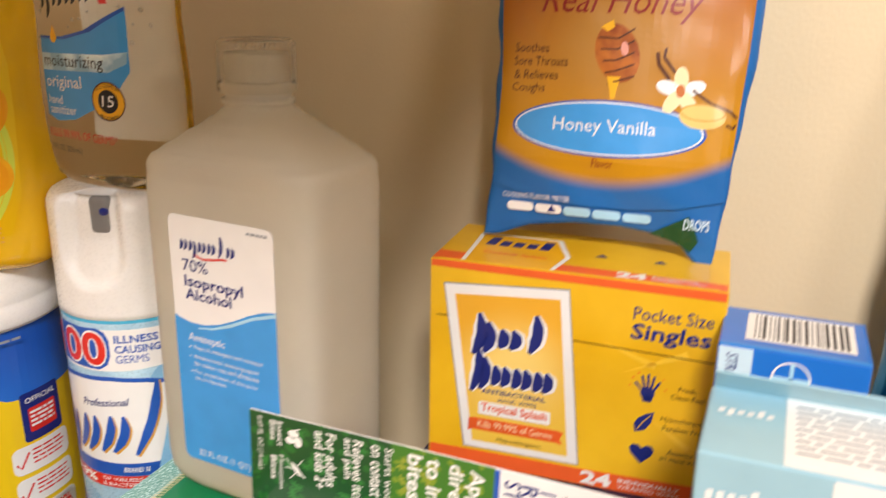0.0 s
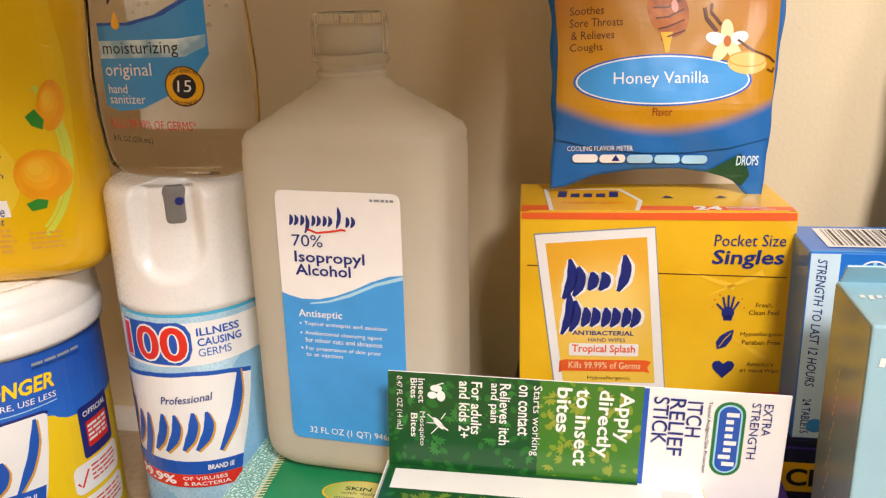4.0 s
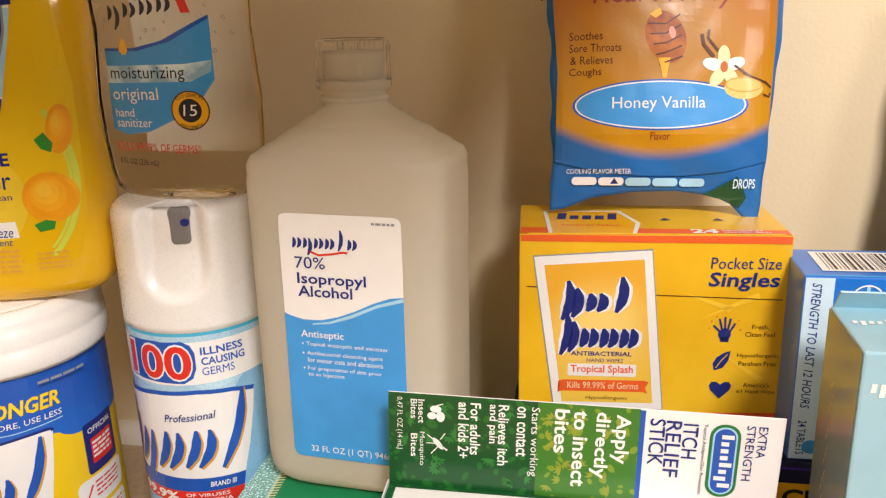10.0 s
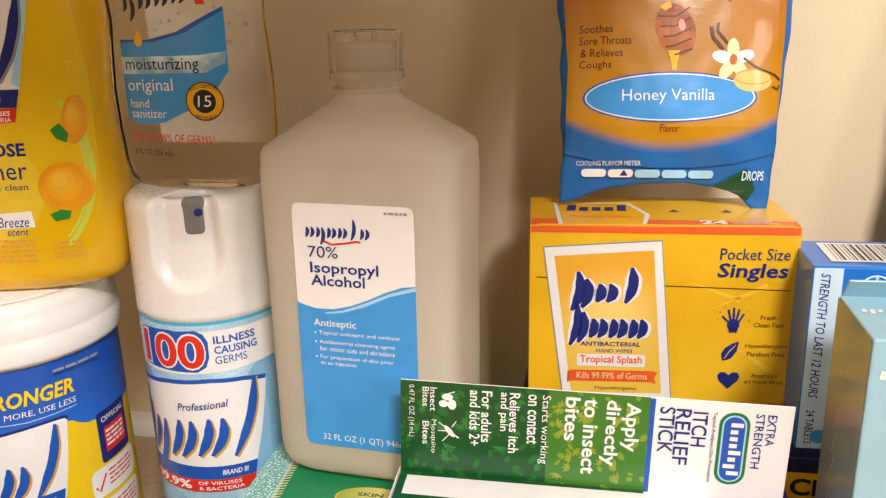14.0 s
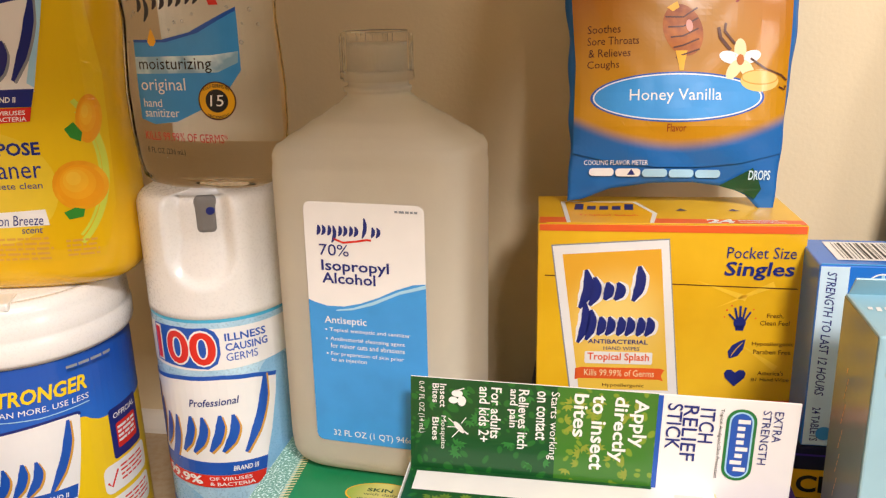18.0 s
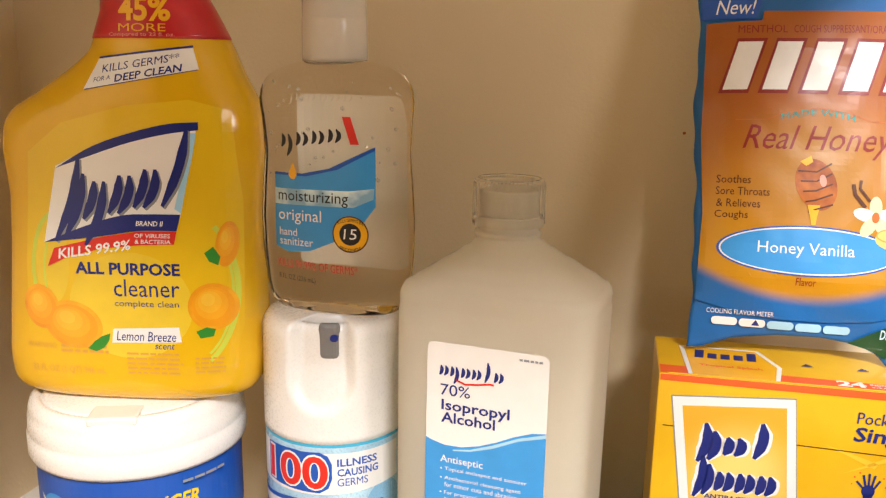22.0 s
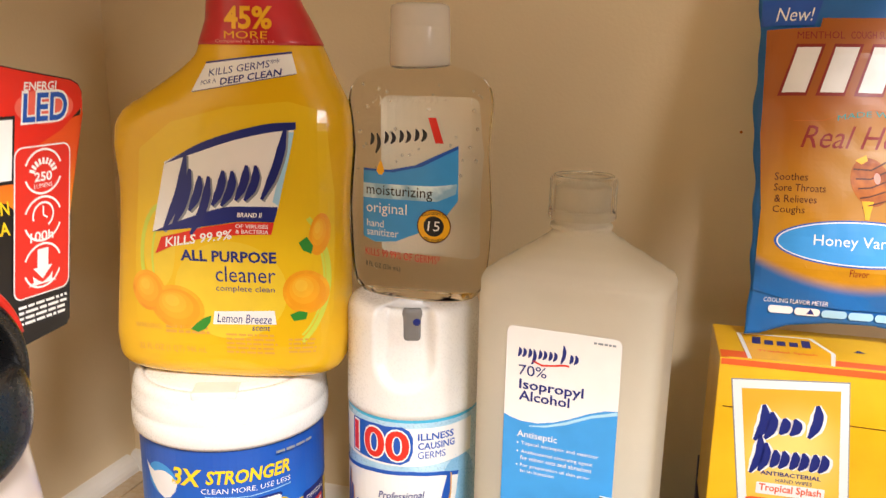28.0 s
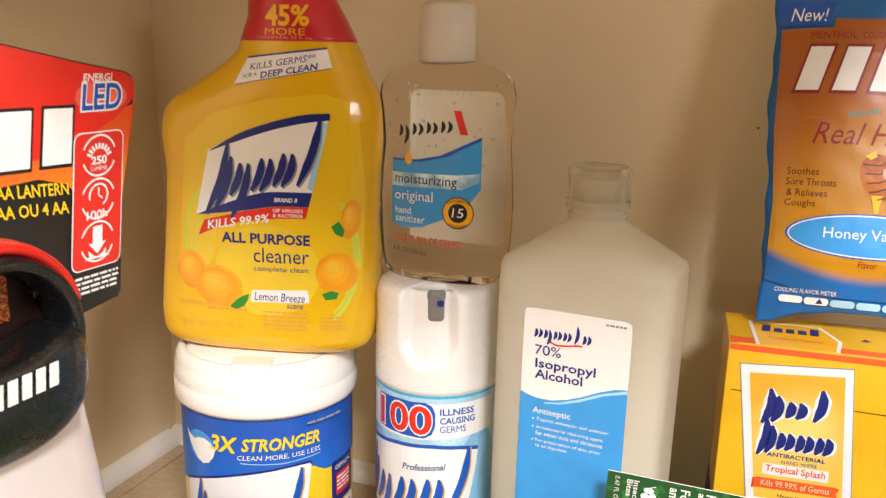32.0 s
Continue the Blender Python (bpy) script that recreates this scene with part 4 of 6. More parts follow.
def wipes_carton():
    t = thing("hand_wipes_carton", pose(-0.1450, 0.2978, -0.2335, 0, 0.4, 4.5) @ Matrix.Diagonal((0.964, 0.964, 0.975, 1)), "yellow hand wipes carton with orange band", "box")
    h, w, d = 101.1, 128.6, 58.0
    board = mat("yellow_carton_print", "eeb612", 0.32, 0.06, 22, coat=0.35, second="f2c228", split=(0.3, 0.7))
    body = carton(t, w / 1000, d / 1000, h / 1000, board)
    s = flat_front()
    top = on_plane((0, 0, h / 1000), (1, 0, 0), (0, 1, 0))
    dz = 1.1
    pale = mat("pale_ray_print", "f8c936", 0.32, 0.06, 120, coat=0.35)
    rays = []
    for u, v, a, ln in ((78, 72, -20, 26), (88, 58, 25, 30), (30, 8, 60, 26), (4, 50, 100, 30), (100, 40, -35, 24)):
        c, k = math.cos(math.radians(a)), math.sin(math.radians(a))
        rays += poly((u, v + dz), (u + c * ln - k * 1.6, v + dz + k * ln + c * 1.6), (u + c * ln + k * 1.6, v + dz + k * ln - c * 1.6))
    printed("ray_print", [([(min(max(u, 1), 127), min(max(v, 1), 98)) for u, v in vs], fs) for vs, fs in rays], pale, body, s, 0.0002, apart=True)
    printed("orange_band", poly((0.8, 96.6 + dz), (w - 0.8, 96 + dz), (w - 0.8, 99.8 + dz), (0.8, 99.8 + dz)), INK["orange"], body, s, 0.0003)
    printed("orange_band", poly((0.8, 0.8), (w - 0.8, 0.8), (w - 0.8, 10), (70, 8.6), (0.8, 8)), INK["orange"], body, s, 0.0003)
    printed("orange_band", poly((0.8, 0.8), (w - 0.8, 0.8), (w - 0.8, 8.5), (0.8, 12)), INK["orange"], body, top, 0.0003)
    printed("band_lettering", words("24", 82, 2.2, 95, 9.4, 0.04) + words("INDIVIDUALLY", 97, 5.8, 116, 8, 0.02) + words("WRAPPED WIPES", 97, 2.6, 119, 4.8, 0.02), INK["white"], body, top, 0.0005)
    printed("band_lettering", words("24", 74, 1.8, 88, 8.4, 0.04) + words("INDIVIDUALLY", 91, 5.4, 118, 7.4, 0.02) + words("WRAPPED WIPES", 91, 2.4, 118, 4.4, 0.02), INK["white"], body, s, 0.0005)
    printed("rule_line", stroke([(3.6, 73.6 + dz), (10, 73.4 + dz)], 0.5) + stroke([(66, 70 + dz), (126, 68.4 + dz)], 0.5), INK["brown"], body, s, 0.0003, apart=True)
    sach = [(6.6, 89.4), (63.8, 93.2), (72.8, 9), (17.6, 8.6)]
    pouch = printed("sachet_picture", poly(*[(u, v + dz) for u, v in sach]), INK["grey"], body, s, 0.0003, label="printed picture of an orange wipe sachet")
    printed("sachet_border", poly((7.2, 88.8 + dz), (63.4, 92.5 + dz), (72.2, 9.4 + dz), (18.2, 9 + dz)), WHITE, pouch, s, 0.0004)
    inner = blend("sachet_orange_print", "f4cc4c", "efb030", 0.02, 0.09, "Z", 0.35, 0.25)
    glow(inner, "fbd978", (0.041, 0.0, 0.052), 0.006, 0.034)
    printed("sachet_field", poly((12.2, 84.6 + dz), (60, 88 + dz), (67.4, 12.6 + dz), (22, 12.4 + dz)), inner, pouch, s, 0.0005)
    m1 = scrawl(20, 55 + dz, 56, 78.5 + dz, "Lxl", 0.14, 5.0, 2, 0.0)
    m2 = scrawl(20, 35.5 + dz, 59, 61 + dz, "Lxxx", 0.14, 4.4, 0, 0.0)
    printed("brand_halo", scrawl(20, 55 + dz, 56, 78.5 + dz, "Lxl", 0.14, 5.0, 2, 1.6) + scrawl(20, 35.5 + dz, 59, 61 + dz, "Lxxx", 0.14, 4.4, 0, 1.6), WHITE, pouch, s, 0.0006, apart=True)
    printed("brand_mark", m1 + m2, INK["navy"], pouch, s, 0.0007, label="navy brand crescent", apart=True)
    printed("sachet_lettering", words("ANTIBACTERIAL", 26, 37.8 + dz, 56, 40.2 + dz, 0.02) + words("HAND WIPES", 34, 34.4 + dz, 52, 36.4 + dz, 0.0), INK["navy"], pouch, s, 0.0007)
    printed("name_strip", rrect(24.6, 26.8 + dz, 58.6, 33.4 + dz, 0.8), WHITE, pouch, s, 0.0006)
    printed("strip_lettering", words("Tropical Splash", 26, 27.6 + dz, 57, 32.8 + dz, 0.02), INK["orange"], pouch, s, 0.0007)
    printed("ribbon", poly((22, 18.4 + dz), (62, 18.6 + dz), (62.6, 24.8 + dz), (22.6, 24.6 + dz)) + poly((19.8, 17.6 + dz), (22, 18.4 + dz), (22.6, 24.6 + dz), (20, 23.8 + dz), (21.2, 20.6 + dz)) + poly((62, 18.6 + dz), (64.6, 17.8 + dz), (63.4, 20.8 + dz), (65, 24 + dz), (62.6, 24.8 + dz)), INK["orange"], pouch, s, 0.0006)
    printed("ribbon_lettering", words("Kills 99.99% of Germs", 24.6, 20 + dz, 60, 23.6 + dz, 0.02), INK["cream"], pouch, s, 0.0007)
    printed("foot_lettering", words("Hypoallergenic", 34, 13.6 + dz, 55, 16 + dz), INK["brown"], pouch, s, 0.0007)
    printed("title_lettering", words("Pocket Size", 91.4, 83.6 + dz, 124, 89.4 + dz, 0.0, 0.05) + words("Singles", 90.8, 72.6 + dz, 123.8, 82 + dz, 0.02, 0.1), INK["navy"], body, s, 0.0004)
    hand = oval(100.2, 50.4 + dz, 3.0, 3.2, 20) + poly((98.4, 46.4 + dz), (102.2, 46.4 + dz), (102.6, 49 + dz), (98, 49 + dz))
    for du, dv, eu, ev in ((-2.2, 1.2, -5.6, 4.6), (-1.4, 2.4, -2.8, 8.0), (0, 2.6, -0.2, 9.0), (1.4, 2.4, 2.4, 8.2), (2.4, 1.4, 4.8, 5.8)):
        hand += stroke([(100.2 + du, 50.4 + dz + dv), (100.2 + eu, 50.4 + dz + ev)], 1.0)
    printed("hand_icon", hand, INK["navy"], body, s, 0.0004, apart=True)
    printed("sparkle_icon", oval(93.6, 57 + dz, 0.5, 0.5, 10) + oval(95.8, 59.4 + dz, 0.45, 0.45, 10) + oval(92.6, 53.4 + dz, 0.4, 0.4, 10) + oval(107.6, 53 + dz, 0.45, 0.45, 10) + oval(106.4, 57.6 + dz, 0.4, 0.4, 10), INK["orange"], body, s, 0.0004, apart=True)
    printed("leaf_icon", poly((96.4, 31.4 + dz), (95.6, 35 + dz), (97.4, 38.4 + dz), (101, 40.8 + dz), (103.8, 41.8 + dz), (103, 36.6 + dz), (100.6, 32.8 + dz), (97.6, 31.6 + dz)), INK["navy"], body, s, 0.0004)
    printed("leaf_vein", stroke([(97.2, 32.6 + dz), (99.4, 36.4 + dz), (102.4, 40 + dz)], 0.4), board, body, s, 0.0005)
    printed("heart_icon", poly((100, 16 + dz), (95.4, 20.6 + dz), (94.6, 23.2 + dz), (95.8, 25 + dz), (98, 25.2 + dz), (100, 23.6 + dz), (102, 25.2 + dz), (104.2, 25 + dz), (105.4, 23.2 + dz), (104.6, 20.6 + dz)), INK["navy"], body, s, 0.0004)
    printed("claim_lettering", words("Fresh,", 113, 53 + dz, 121, 55.6 + dz) + words("Clean Feel", 110, 49.4 + dz, 124, 51.8 + dz) + words("Hypoallergenic", 107, 38 + dz, 127, 40.6 + dz) + words("Paraben Free", 108, 34 + dz, 126, 36.4 + dz)
            + words("America's", 111, 22.6 + dz, 123.6, 25 + dz) + words("#1 Hand Wipe", 108, 18.8 + dz, 126.6, 21.2 + dz), INK["brown"], body, s, 0.0004)
    sach_top = printed("top_picture", poly((14, 1), (56, 1), (60, 20), (52, 44), (12, 44)), WHITE, body, top, 0.0004)
    printed("top_picture_field", poly((16, 1), (54, 1), (57.6, 20), (50, 42), (14.4, 42)), INK["gold"], sach_top, top, 0.0005)
    printed("top_brand_mark", brand(18, 22, 50, 38, "lxxxl", 0.1, 0.7), INK["navy"], sach_top, top, 0.0006, apart=True)
    printed("top_lettering", words("Tropical Splash", 20, 13, 50, 17, 0.02), INK["orange"], sach_top, top, 0.0006)
    printed("top_icon", poly((70, 26), (73, 30), (76, 26)) + poly((96, 26), (99, 30), (102, 26)), INK["navy"], body, top, 0.0004, apart=True)
    flap = block(0.004, -0.0, h / 1000 + 0.0001, w / 1000 - 0.004, 0.0005, h / 1000 + 0.0007, 0.0001)
    part("tuck_edge", flap, board, body)
    return t


wipes_carton()


def cough_drop_bag():
    t = thing("cough_drop_bag", pose(-0.0798, 0.3372, -0.1342, -13, 0.4, 4.6) @ Matrix.Diagonal((0.982, 0.982, 0.982, 1)), "orange and blue foil bag of honey cough drops", "bag")
    hgt, nu, nv = 198.0, 56, 90

    def side(v):
        wob = 0.8 * math.sin(v * 0.09) + 0.5 * math.sin(v * 0.23 + 1)
        left = np.interp(v, [0, 20, 50, 100, 175, 198], [-54.5, -53.5, -52.5, -56, -58, -57.5]) + wob
        right = np.interp(v, [0, 20, 50, 75, 100, 175, 198], [49.5, 51.5, 55, 57, 59, 59.5, 59]) + wob * 0.6
        return left, right

    def foot(x):
        return np.interp(x, [-1, -0.86, -0.6, -0.2, 0.2, 0.55, 0.72, 0.8, 0.9, 1], [1.5, 2.5, 8, 11, 11.5, 9, 5, 1, -3.5, -4.0])

    def deep(x, v):
        b = max(0.0, 1 - abs(x) ** 2.6) * min(1.0, max(0.0, (v - 6) / 34)) * min(1.0, max(0.0, (192 - v) / 40))
        fold = 0.9 * math.sin(v * 0.16 + x * 7) * math.exp(-((v - 22) / 16) ** 2) + 0.7 * noise.noise((x * 2.2, v * 0.03, 0.3)) + 0.35 * noise.noise((x * 6, v * 0.08, 2.1))
        return 10.5 * b ** 0.7 + fold * (1 - 0.6 * abs(x) ** 4)

    def surf(u, v, off):
        left, right = side(v)
        x = max(-1.0, min(1.0, (2 * u - left - right) / (right - left)))
        return (u / 1000, -deep(x, v) / 1000 - 0.0011 - off, v / 1000)
    bm = bmesh.new()
    grids = []
    for sgn in (1, -1):
        grid = []
        for j in range(nv + 1):
            row = []
            for i in range(nu + 1):
                x = -1 + 2 * i / nu
                v0 = foot(x)
                v = v0 + (hgt - v0) * j / nv
                left, right = side(v)
                dy = deep(x, v) if sgn > 0 else -deep(x, v) * 0.8
                row.append(bm.verts.new(((left + right) / 2000 + x * (right - left) / 2000, -(dy + (0.3 if sgn > 0 else -0.3)) / 1000, v / 1000)))
            grid.append(row)
        grids.append(grid)
        for j in range(nv):
            for i in range(nu):
                q = (grid[j][i], grid[j][i + 1], grid[j + 1][i + 1], grid[j + 1][i])
                bm.faces.new(q if sgn > 0 else q[::-1])
    f, k = grids
    rim = [f[0][i] for i in range(nu + 1)] + [f[j][nu] for j in range(1, nv + 1)] + [f[nv][i] for i in range(nu - 1, -1, -1)] + [f[j][0] for j in range(nv - 1, 0, -1)]
    rik = [k[0][i] for i in range(nu + 1)] + [k[j][nu] for j in range(1, nv + 1)] + [k[nv][i] for i in range(nu - 1, -1, -1)] + [k[j][0] for j in range(nv - 1, 0, -1)]
    for i in range(len(rim)):
        j = (i + 1) % len(rim)
        bm.faces.new((rim[j], rim[i], rik[i], rik[j]))
    foil = mat("blue_foil_print", "2069ae", 0.42, 0.06, 50, 0.12, 160, coat=0.12)
    part("bag_body", bm, foil, t, "glossy blue foil pouch", smooth=True)
    amber = blend("honey_print", "c88d0e", "a85a10", 0.05, 0.15, "Z", 0.36, 0.2, 0.02)
    glow(amber, "b9853a", (0.002, 0.0, 0.092), 0.008, 0.046)
    fade(amber, "2069ae", 0.0255, 0.0335, 5.0)
    field = [(-51.5, 26), (-30, 21), (-10, 19), (12, 19), (32, 21), (52, 26), (55, 90), (56, 140), (56, 172), (-27, 172), (-28, 167), (-54, 166), (-53.5, 110), (-50.5, 70)]
    art = printed("honey_field", poly(*field), amber, t, surf, 0.0004, 3, 3, "orange honey coloured print")
    printed("name_oval_rim", oval(-0.8, 53.4, 42.4, 12.4, 60), INK["blue"], art, surf, 0.0005, 4, 4)
    printed("name_oval_line", oval(-0.8, 53.4, 41.2, 11.6, 60), INK["white"], art, surf, 0.0006, 4, 4)
    printed("name_oval", oval(-0.8, 53.4, 40.4, 10.9, 60), INK["sky"], art, surf, 0.0007, 4, 4, "sky-blue oval name panel")
    printed("name_lettering", words("Honey Vanilla", -24, 50, 20.6, 57.4), INK["white"], art, surf, 0.0008, 4, 4)
    printed("flavor_lettering", words("Flavor", -5.4, 36.4, 3.8, 40.2), INK["maroon"], art, surf, 0.0006, 4, 4)
    printed("claim_lettering", words("Soothes", -45, 85.4, -29, 89.4) + words("Sore Throats", -45, 79.6, -20, 83.6) + words("& Relieves", -44.4, 73.6, -24, 77.6) + words("Coughs", -45, 67, -29.4, 71.8), INK["brown"], art, surf, 0.0006, 4, 4)
    dip = printed("dipper_picture", oval(1, 86, 9.2, 13.0, 40, 22), mat("honey_dipper_print", "984812", 0.4, 0.1, 120, second="b8691c", split=(0.35, 0.65)), art, surf, 0.0006, 4, 4, "printed honey dipper picture")
    printed("dipper_groove", [p for k2 in range(5) for p in stroke([(-7.6 + 1.4 * k2, 92.5 - 5.0 * k2), (1, 92.2 - 4.6 * k2), (7.6 + 0.4 * k2, 96.6 - 5.0 * k2)], 0.8)], INK["brown"], dip, surf, 0.0007, 4, 4, apart=True)
    printed("dipper_shine", oval(4, 88, 1.6, 3, 16, 10), INK["pink"], dip, surf, 0.0008, 4, 4)
    printed("honey_drip", poly((-2.4, 76), (3.4, 76), (2.2, 70), (1.8, 66.4), (-0.2, 66.4), (-0.8, 70)) + poly((-7, 97), (-2, 100), (-1, 97), (-4, 95)), INK["gold"], dip, surf, 0.0007, 4, 4)
    petal = []
    for a in (20, 92, 164, 236, 308):
        c, k2 = math.cos(math.radians(a)), math.sin(math.radians(a))
        petal.append((29 + 5.2 * c, 71 + 5.2 * k2, a))
    for u, v, a in petal:
        printed("petal", oval(u, v, 5.4, 3.0, 24, a), INK["white"] if a in (20, 164) else INK["cream"], art, surf, 0.0007, 4, 4)
    printed("flower_center", oval(29, 71.4, 1.8, 2.6), INK["amber"], art, surf, 0.0009, 4, 4)
    printed("bowl_picture", oval(39, 61.4, 9.6, 5.4), INK["tan_pale"], art, surf, 0.00075, 4, 4)
    printed("bowl_rim", arc(39, 63, 9, 3.4, 0, 360, 0.6), INK["tan"], art, surf, 0.0008, 4, 4)
    printed("vanilla_pod", stroke([(34, 72), (42, 67), (50, 64.4), (53, 62)], 1.0) + stroke([(24, 76), (19, 82), (18, 87)], 1.6) + stroke([(26, 79), (21, 85), (21.4, 89)], 1.2) + stroke([(49, 58.6), (52, 57.4), (52.6, 59.4)], 0.9), INK["brown"], art, surf, 0.0009, 4, 4, apart=True)
    printed("meter_lettering", words("COOLING FLAVOR METER", -45.6, 20, -14, 22.4, 0.005), INK["white"], t, surf, 0.0005, 4, 4)
    for i in range(5):
        u = -43 + 13.2 * i
        printed("meter_segment", rrect(u, 14.4 - 0.2 * i, u + 12.4, 18.4 - 0.2 * i, 1.8), INK["white"] if i < 2 else INK["pale"], t, surf, 0.0005, 4, 4)
    printed("meter_mark", poly((-24, 15), (-22, 18), (-20, 15)), INK["navy"], t, surf, 0.0006, 4, 4)
    printed("meter_lettering", words("DROPS", 36, 12.6, 47, 17.4, 0.02, 0.1), INK["ice"], t, surf, 0.0005, 4, 4)
    printed("crease", poly((22, 9.6), (30, 14), (38, 18.6), (41, 13), (43, 8), (40, 3), (34, 6.4)), INK["dark_green"], t, surf, 0.0004, 4, 4, "dark green fold at foot of bag")
    printed("made_lettering", words("MADE WITH", -17, 117, 17, 120, 0.01, 0, 0, 0, 2.6), INK["teal"], art, surf, 0.0006, 4, 4)
    printed("made_line", stroke([(-38, 117), (-24, 117.2), (-14, 121), (0, 123.4), (14, 121.6), (24, 117.6), (42, 117)], 0.5), INK["amber"], art, surf, 0.0006, 4, 4)
    printed("honey_lettering", words("Real Honey", -34, 99, 35, 114.6, 0.0, 0.35), INK["maroon"], art, surf, 0.0006, 4, 4)
    mark = []
    for i in range(5):
        u = -45 + 18.4 * i
        mark += poly((u, 132), (u + 11.5, 132), (u + 18, 156), (u + 6.4, 156))
    rimmed = [([(u + (u - (-45 + 18.4 * i + 9)) * 0.22, v + (v - 144) * 0.15) for u, v in vs], fs) for i, (vs, fs) in enumerate(mark)]
    printed("brand_rim", rimmed, INK["maroon"], art, surf, 0.0006, 4, 4, apart=True)
    printed("brand_mark", mark, INK["white"], art, surf, 0.0008, 4, 4, "white slanted block of a brand mark", apart=True)
    printed("top_lettering", words("MENTHOL", -39, 160.6, -16, 164.6) + words("COUGH SUPPRESSANT/ORAL ANESTHETIC", -13, 160.6, 52, 164.6), INK["maroon"], art, surf, 0.0006, 4, 4)
    printed("new_tab", poly((-57, 168), (-31, 168), (-27, 182), (-57, 182)), INK["blue"], art, surf, 0.0005, 4, 4)
    printed("tab_lettering", words("New!", -50, 170.4, -31, 178, 0.01, 0.25), INK["white"], art, surf, 0.0007, 4, 4)
    seal = block(-0.0575, -0.0008, 0.1905, 0.0585, 0.0008, 0.1985, 0.0002)
    part("top_seal", seal, foil, t)
    return t


cough_drop_bag()


def barcode(t, surf, u0, v0, u1, v1, off, seed):
    rnd = random.Random(seed)
    pad = printed("barcode_panel", poly((u0 - 3, v0 - 2), (u1 + 3, v0 - 2), (u1 + 3, v1 + 2), (u0 - 3, v1 + 2)), WHITE, t, surf, off)
    out, u = [], u0
    while u < u1:
        w = rnd.choice((0.4, 0.4, 0.8, 1.2))
        out += poly((u, v0), (u + w, v0), (u + w, v1), (u, v1))
        u += w + rnd.choice((0.4, 0.8, 1.2))
    printed("barcode_bar", out, INK["black"], pad, surf, off + 0.0001, apart=True)


def tablet_carton():
    t = thing("tablet_carton", pose(-0.0215, 0.2800, -0.2335, 0, 0, 1.0), "blue tablet carton with pale stripe and barcode", "box")
    w, d, h = 0.0515, 0.0395, 0.0880
    body = carton(t, w, d, h, mat("blue_carton_print", "1f74d2", 0.3, 0.06, 40, coat=0.4))
    s = flat_front()
    top = on_plane((0, 0, h), (1, 0, 0), (0, 1, 0))
    stripe = printed("pale_stripe", poly((0.6, 0.8), (12.4, 0.8), (12.4, 87.4), (0.6, 87.4)), INK["ice"], body, s, 0.0002, label="pale blue side stripe")
    printed("stripe_lettering", words("STRENGTH TO LAST 12 HOURS", 3.4, 26, 7.4, 85, 0.01, 0.2, -90) + words("24 TABLETS", 3.4, 3, 7, 20, 0.01, 0, -90), INK["navy"], stripe, s, 0.0003)
    printed("round_mark", arc(26, 78, 6.4, 6.4, 0, 360, 0.7, 40), INK["white"], body, s, 0.0003, label="white ring mark")
    printed("cross_mark", stroke([(20, 78), (32, 78)], 1.4) + stroke([(26, 72), (26, 84)], 1.4), INK["pale"], body, s, 0.0003)
    printed("tablet_picture", oval(9.5, 7, 3.6, 3.4), INK["sky"], stripe, s, 0.0004)
    printed("accent_mark", poly((36, 62), (46, 66), (38, 70)), INK["gold"], body, s, 0.0003)
    barcode(body, top, 12, 9, 44, 33, 0.0003, 3)
    part("tuck_edge", block(0.0006, 0.0, h + 0.0001, w - 0.0006, 0.0006, h + 0.0006, 0.0001), INK["sky"], body)
    return t


tablet_carton()


def navy_carton():
    t = thing("navy_carton", pose(-0.150, 0.2790, ZC), "dark navy carton with yellow band under other boxes", "box")
    body = carton(t, 0.215, 0.112, 0.0883, mat("navy_carton_print", "1d1b3c", 0.35, 0.12, 60, coat=0.3))
    s = flat_front()
    band = printed("yellow_band", poly((0.8, 62), (214, 62), (214, 77), (0.8, 77)), INK["gold"], body, s, 0.0003, label="yellow printed band")
    printed("band_lettering", words("CK", 128, 65, 147, 74, 0.03), INK["black"], band, s, 0.0004)
    printed("edge_line", poly((0.8, 84), (214, 84), (214, 85), (0.8, 85)), INK["purple"], body, s, 0.0003)
    return t


navy_carton()


